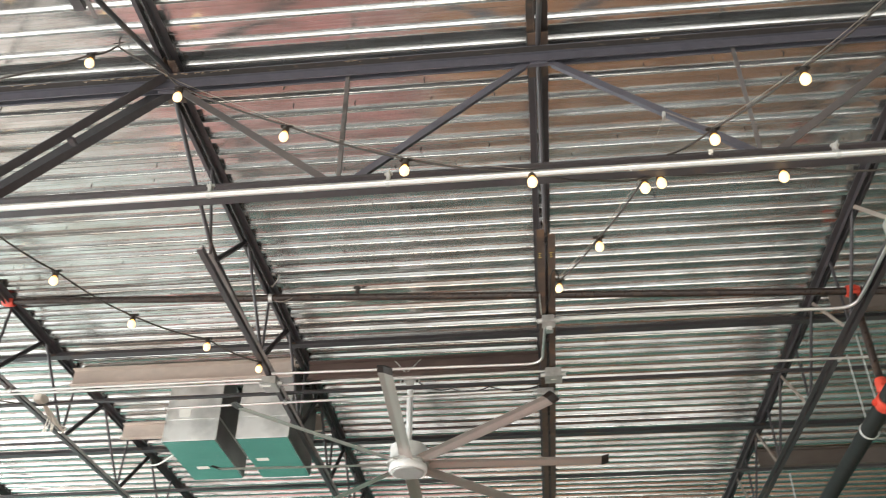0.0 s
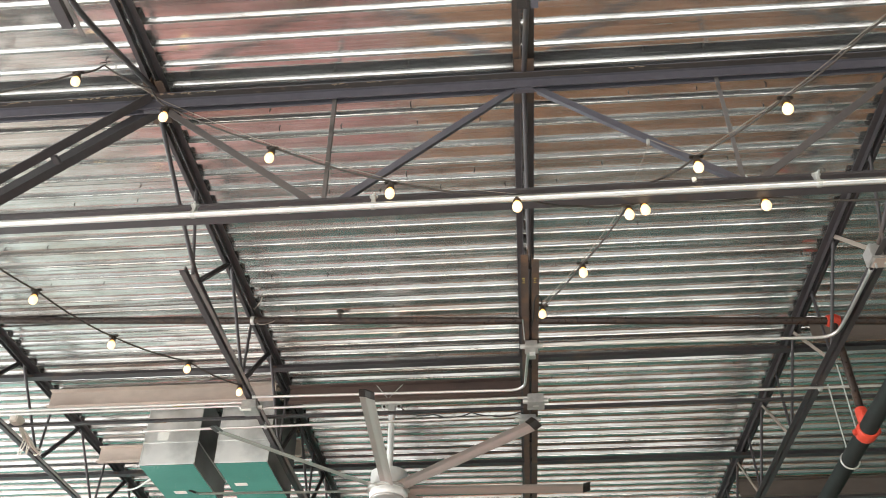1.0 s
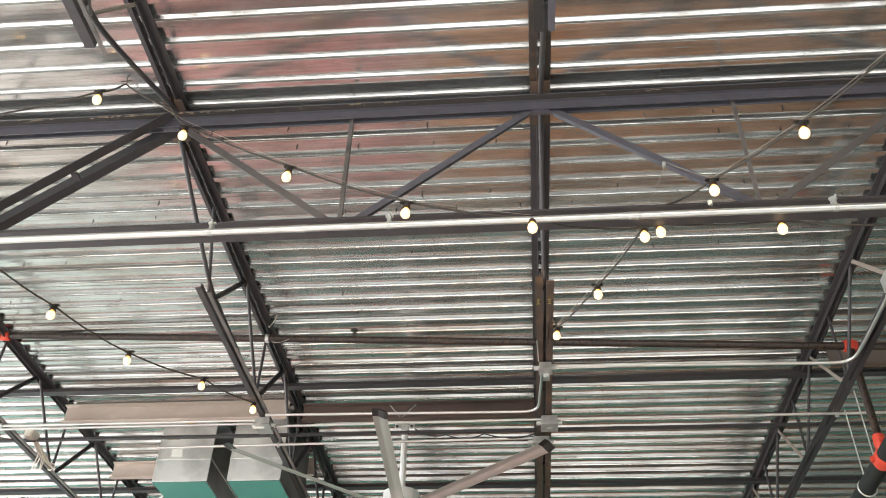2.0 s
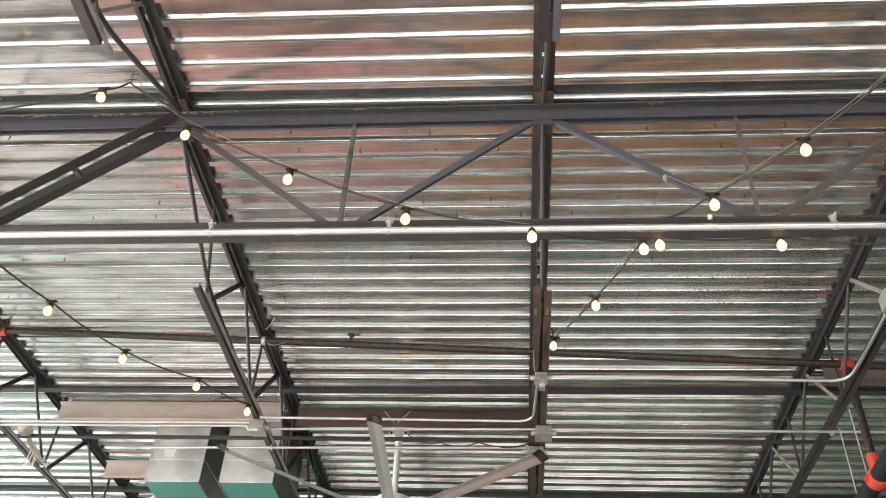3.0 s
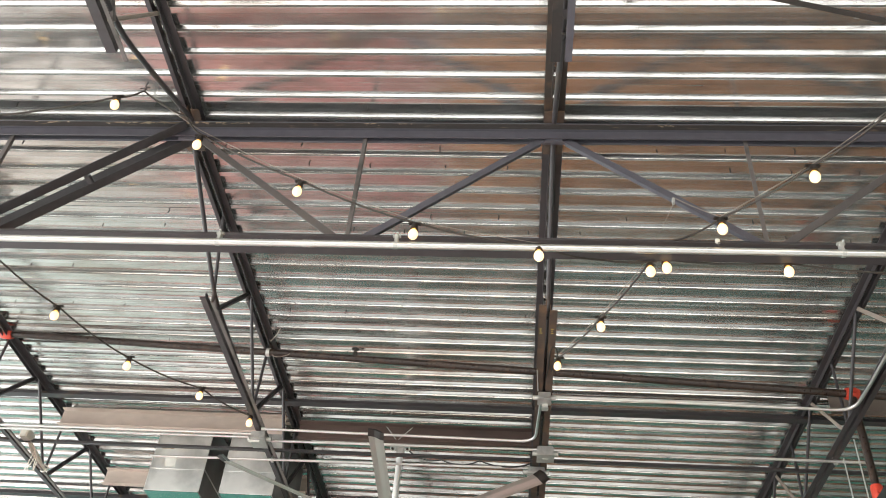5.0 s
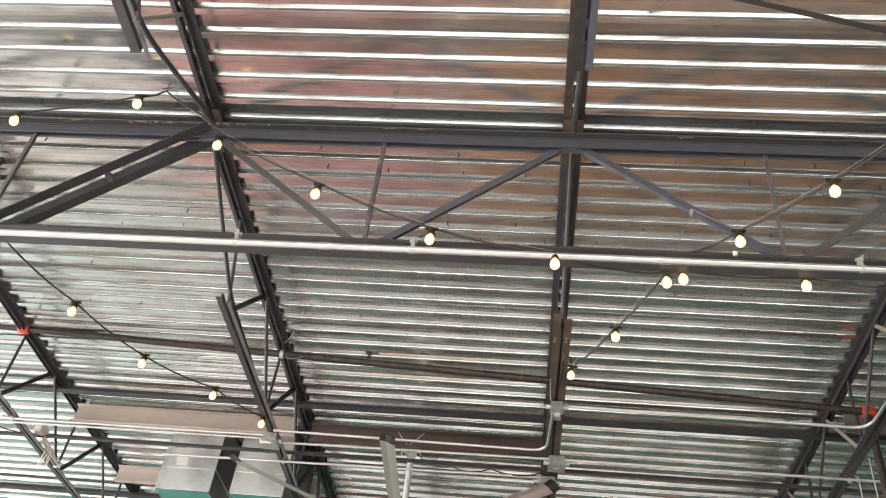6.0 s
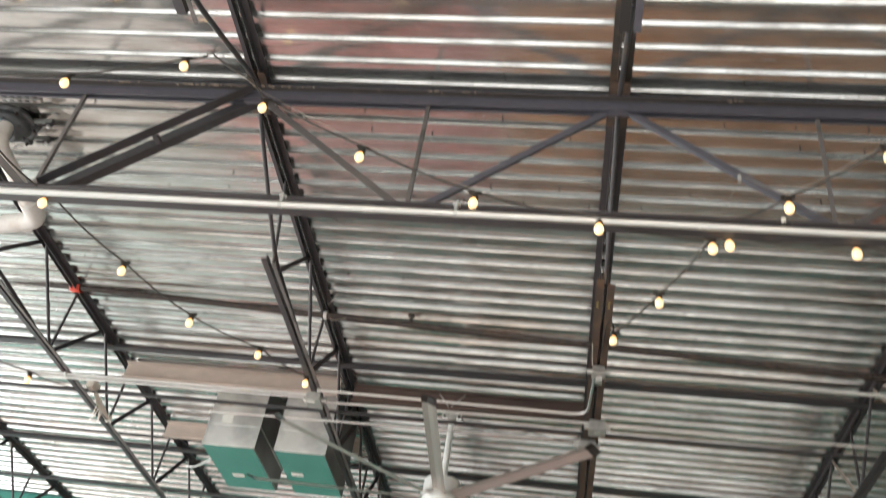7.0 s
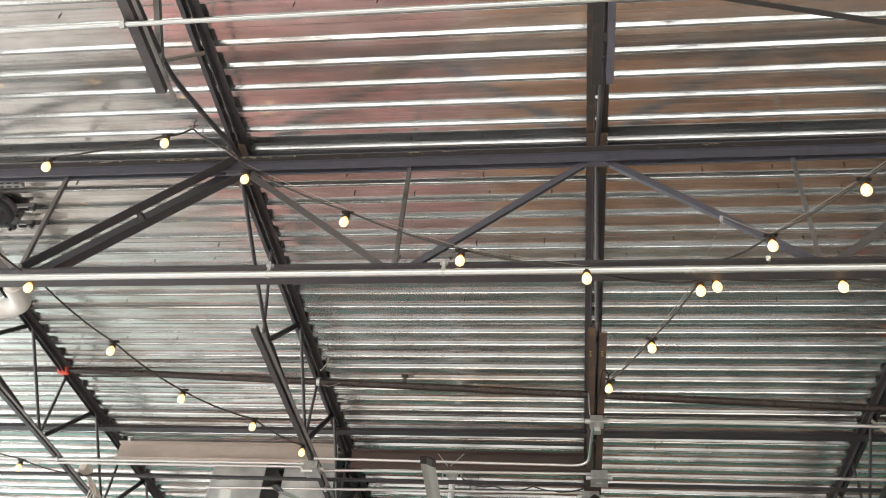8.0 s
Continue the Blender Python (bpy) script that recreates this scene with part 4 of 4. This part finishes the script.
def cable_bundle():
    b = empty("cable_bundle", JLL, 6.45, 4.86)
    tagged(b, "coil of cream white cable tied to the joist chord", "cable bundle")
    part("box", box(bmesh.new(), (0.010, -0.17, 0.040), (0.075, -0.05, 0.110), 0.008), M_CREAM, b, "pale beige box")
    part("box_lid", box(bmesh.new(), (0.076, -0.173, 0.037), (0.081, -0.047, 0.113), 0.002), M_CREAM, b)
    for k in range(9):
        r = random.Random(40 + k)

        def o(m=0.02):
            return r.uniform(-m, m)
        path = [(0.055 + o(0.01), -0.06 + o(0.01), 0.06 + o()), (0.05 + o(), 0.05 + o(), 0.035 + o()), (0.045 + o(), 0.17 + o(), 0.02 + o()), (0.04 + o(0.012), 0.29 + o(), 0.0 + o(0.012)), (0.035 + o(0.008), 0.37 + o(), 0.01 + o(0.008))]
        part("strand", tube(bmesh.new(), bend(path, 0.05), r.uniform(0.0055, 0.0085), 7), M_CREAM, b, smooth=True)
    for k in range(4):
        r = random.Random(70 + k)
        y = 0.07 + 0.035 * k
        drop = r.uniform(0.07, 0.13)
        path = [(0.05, y, 0.03), (0.035 + r.uniform(-0.01, 0.01), y + 0.02, -0.02), (0.015 + r.uniform(-0.02, 0.02), y + 0.035 + r.uniform(-0.01, 0.02), -drop)]
        part("hanging_end", tube(bmesh.new(), bend(path, 0.05), 0.0048, 7), M_CREAM, b, smooth=True)
    ring = [(0.036 + 0.032 * math.cos(a), 0.335 + 0.010 * math.sin(2 * a), 0.008 + 0.030 * math.sin(a)) for a in (math.tau * k / 18 for k in range(19))]
    part("tie_wrap", tube(bmesh.new(), ring, 0.006, 7, False), M_CREAM, b, smooth=True)


cable_bundle()

# tie on the joist's top chord, and the tag by the box where the conduits meet
w = tube(bmesh.new(), bend([(-1.915, 5.56, 5.41), (-1.90, 5.545, 5.385), (-1.825, 5.44, 5.385), (-1.815, 5.43, 5.42)], 0.02), 0.0038, 7)
tagged(part("cable_tie", w, M_WIRE, smooth=True), "pale cable tie looped round the joist's top chord", "cable tie")
hook = tube(bmesh.new(), bend([(-1.90, 5.60, 5.345), (-1.87, 5.60, 5.285), (-1.82, 5.59, 5.275), (-1.75, 5.59, 5.30), (-1.735, 5.585, 5.325)], 0.02), 0.0032, 7)
tagged(part("pipe_hook", hook, M_WIRE, smooth=True), "bent zinc wire hook holding the sprinkler branch", "hook")
w = box(bmesh.new(), (-2.03, 5.955, 4.752), (-1.945, 5.965, 4.782), 0.002)
tagged(part("cable_tag", w, M_PAPER), "small white tag at the conduit junction", "tag")

# clamp and strap at the end of the outer joist's bottom chord
strap = empty("joist_strap", JR, 4.53, 4.87)
tagged(strap, "galvanised strap box round the joist chord end", "strap")
part("wrap", box(bmesh.new(), (-0.062, -0.06, -0.03), (0.062, 0.06, 0.075), 0.006), M_BOX, strap)
part("face_plate", box(bmesh.new(), (-0.04, -0.045, -0.036), (0.04, 0.045, -0.031)), M_BEAM, strap, "tan face plate")
for k in (-1, 1):
    part("bolt", tube(bmesh.new(), [(k * 0.03, 0.0, -0.034), (k * 0.03, 0.0, -0.07)], 0.007, 6), M_CAST, strap)

# thin riser from the small box along the middle joist, and the black flex tied there
conduit([(0.125, 5.25, 4.838), (0.115, 5.00, 4.840)], 0.0042)
w = tube(bmesh.new(), bend([(0.205, 5.02, 4.845), (0.232, 4.90, 4.835), (0.240, 4.78, 4.840), (0.212, 4.72, 4.85), (0.190, 4.80, 4.845), (0.188, 4.96, 4.842), (0.175, 5.10, 4.850)], 0.06), 0.0045, 7)
tagged(part("black_flex", w, M_RUBBER, smooth=True), "loop of thin black cable tied to the brown joist chord", "cable")
w = tube(bmesh.new(), bend([(-4.07, 8.74, 5.35), (-3.98, 8.70, 5.33), (-3.87, 8.63, 5.34), (-3.70, 8.50, 5.37)], 0.10), 0.010, 8)
tagged(part("white_flex", w, M_TIE, smooth=True), "short white flexible cable arching from the joist", "cable")

# black flex between fan and box, and the fan's stay wires
w = tube(bmesh.new(), lerp_path([(-0.93, 6.84, 5.20), (-0.62, 6.6, 5.0), (-0.30, 6.40, 4.90), (0.10, 6.30, 4.84)], 0.04, 7), 0.0055, 6)
tagged(part("fan_flex", w, M_RUBBER, smooth=True), "sagging black flexible cable from fan to junction box", "cable")
w = tube(bmesh.new(), bend([(-1.14, 6.79, 5.40), (-1.03, 6.79, 5.26), (-0.90, 6.79, 5.40)], 0.01), 0.004, 6)
tagged(part("stay_wire", w, M_CAST, smooth=True), "bent bright stay wire above the fan mount", "wire")

# chalk marks on the middle joist's bottom chord
for x in (0.125, 0.195):
    for k in range(3):
        m = part("chalk_mark", box(bmesh.new(), (x - 0.008 + 0.003 * (k % 2), 4.545 + 0.022 * k, CH_BOT - 0.0022), (x + 0.009 - 0.004 * (k % 2), 4.552 + 0.022 * k, CH_BOT - 0.0012)), M_YELLOW)
        tagged(m, "yellow chalk mark on the brown joist chord", "mark", "chalk marks")

rng = random.Random(7)


def screws():
    bm = bmesh.new()
    k0, k1 = int((0.5 - RIB0) / PITCH), int((Y1 - 0.3 - RIB0) / PITCH)
    for k in range(k0, k1):
        y = RIB0 + k * PITCH - 0.055
        if rng.random() < 0.66:
            continue
        x = -9.5 + rng.random()
        while x < 6:
            z = DECK + RIB
            d = Vector((rng.uniform(-0.3, 0.3), rng.uniform(-0.3, 0.3), -1)).normalized()
            p = Vector((x, y + SKEW * x + rng.uniform(-0.012, 0.012), z))
            tube(bm, [p, p + d * rng.uniform(0.014, 0.028)], [0.0044, 0.0032], 5)
            x += rng.choice((0.36, 0.42, 0.8, 1.3)) + rng.uniform(-0.05, 0.05)
    tagged(part("screw_tips", bm, M_SCREW), "rusty roofing screw tips poking through the deck", "screws", kind="stuff")


screws()
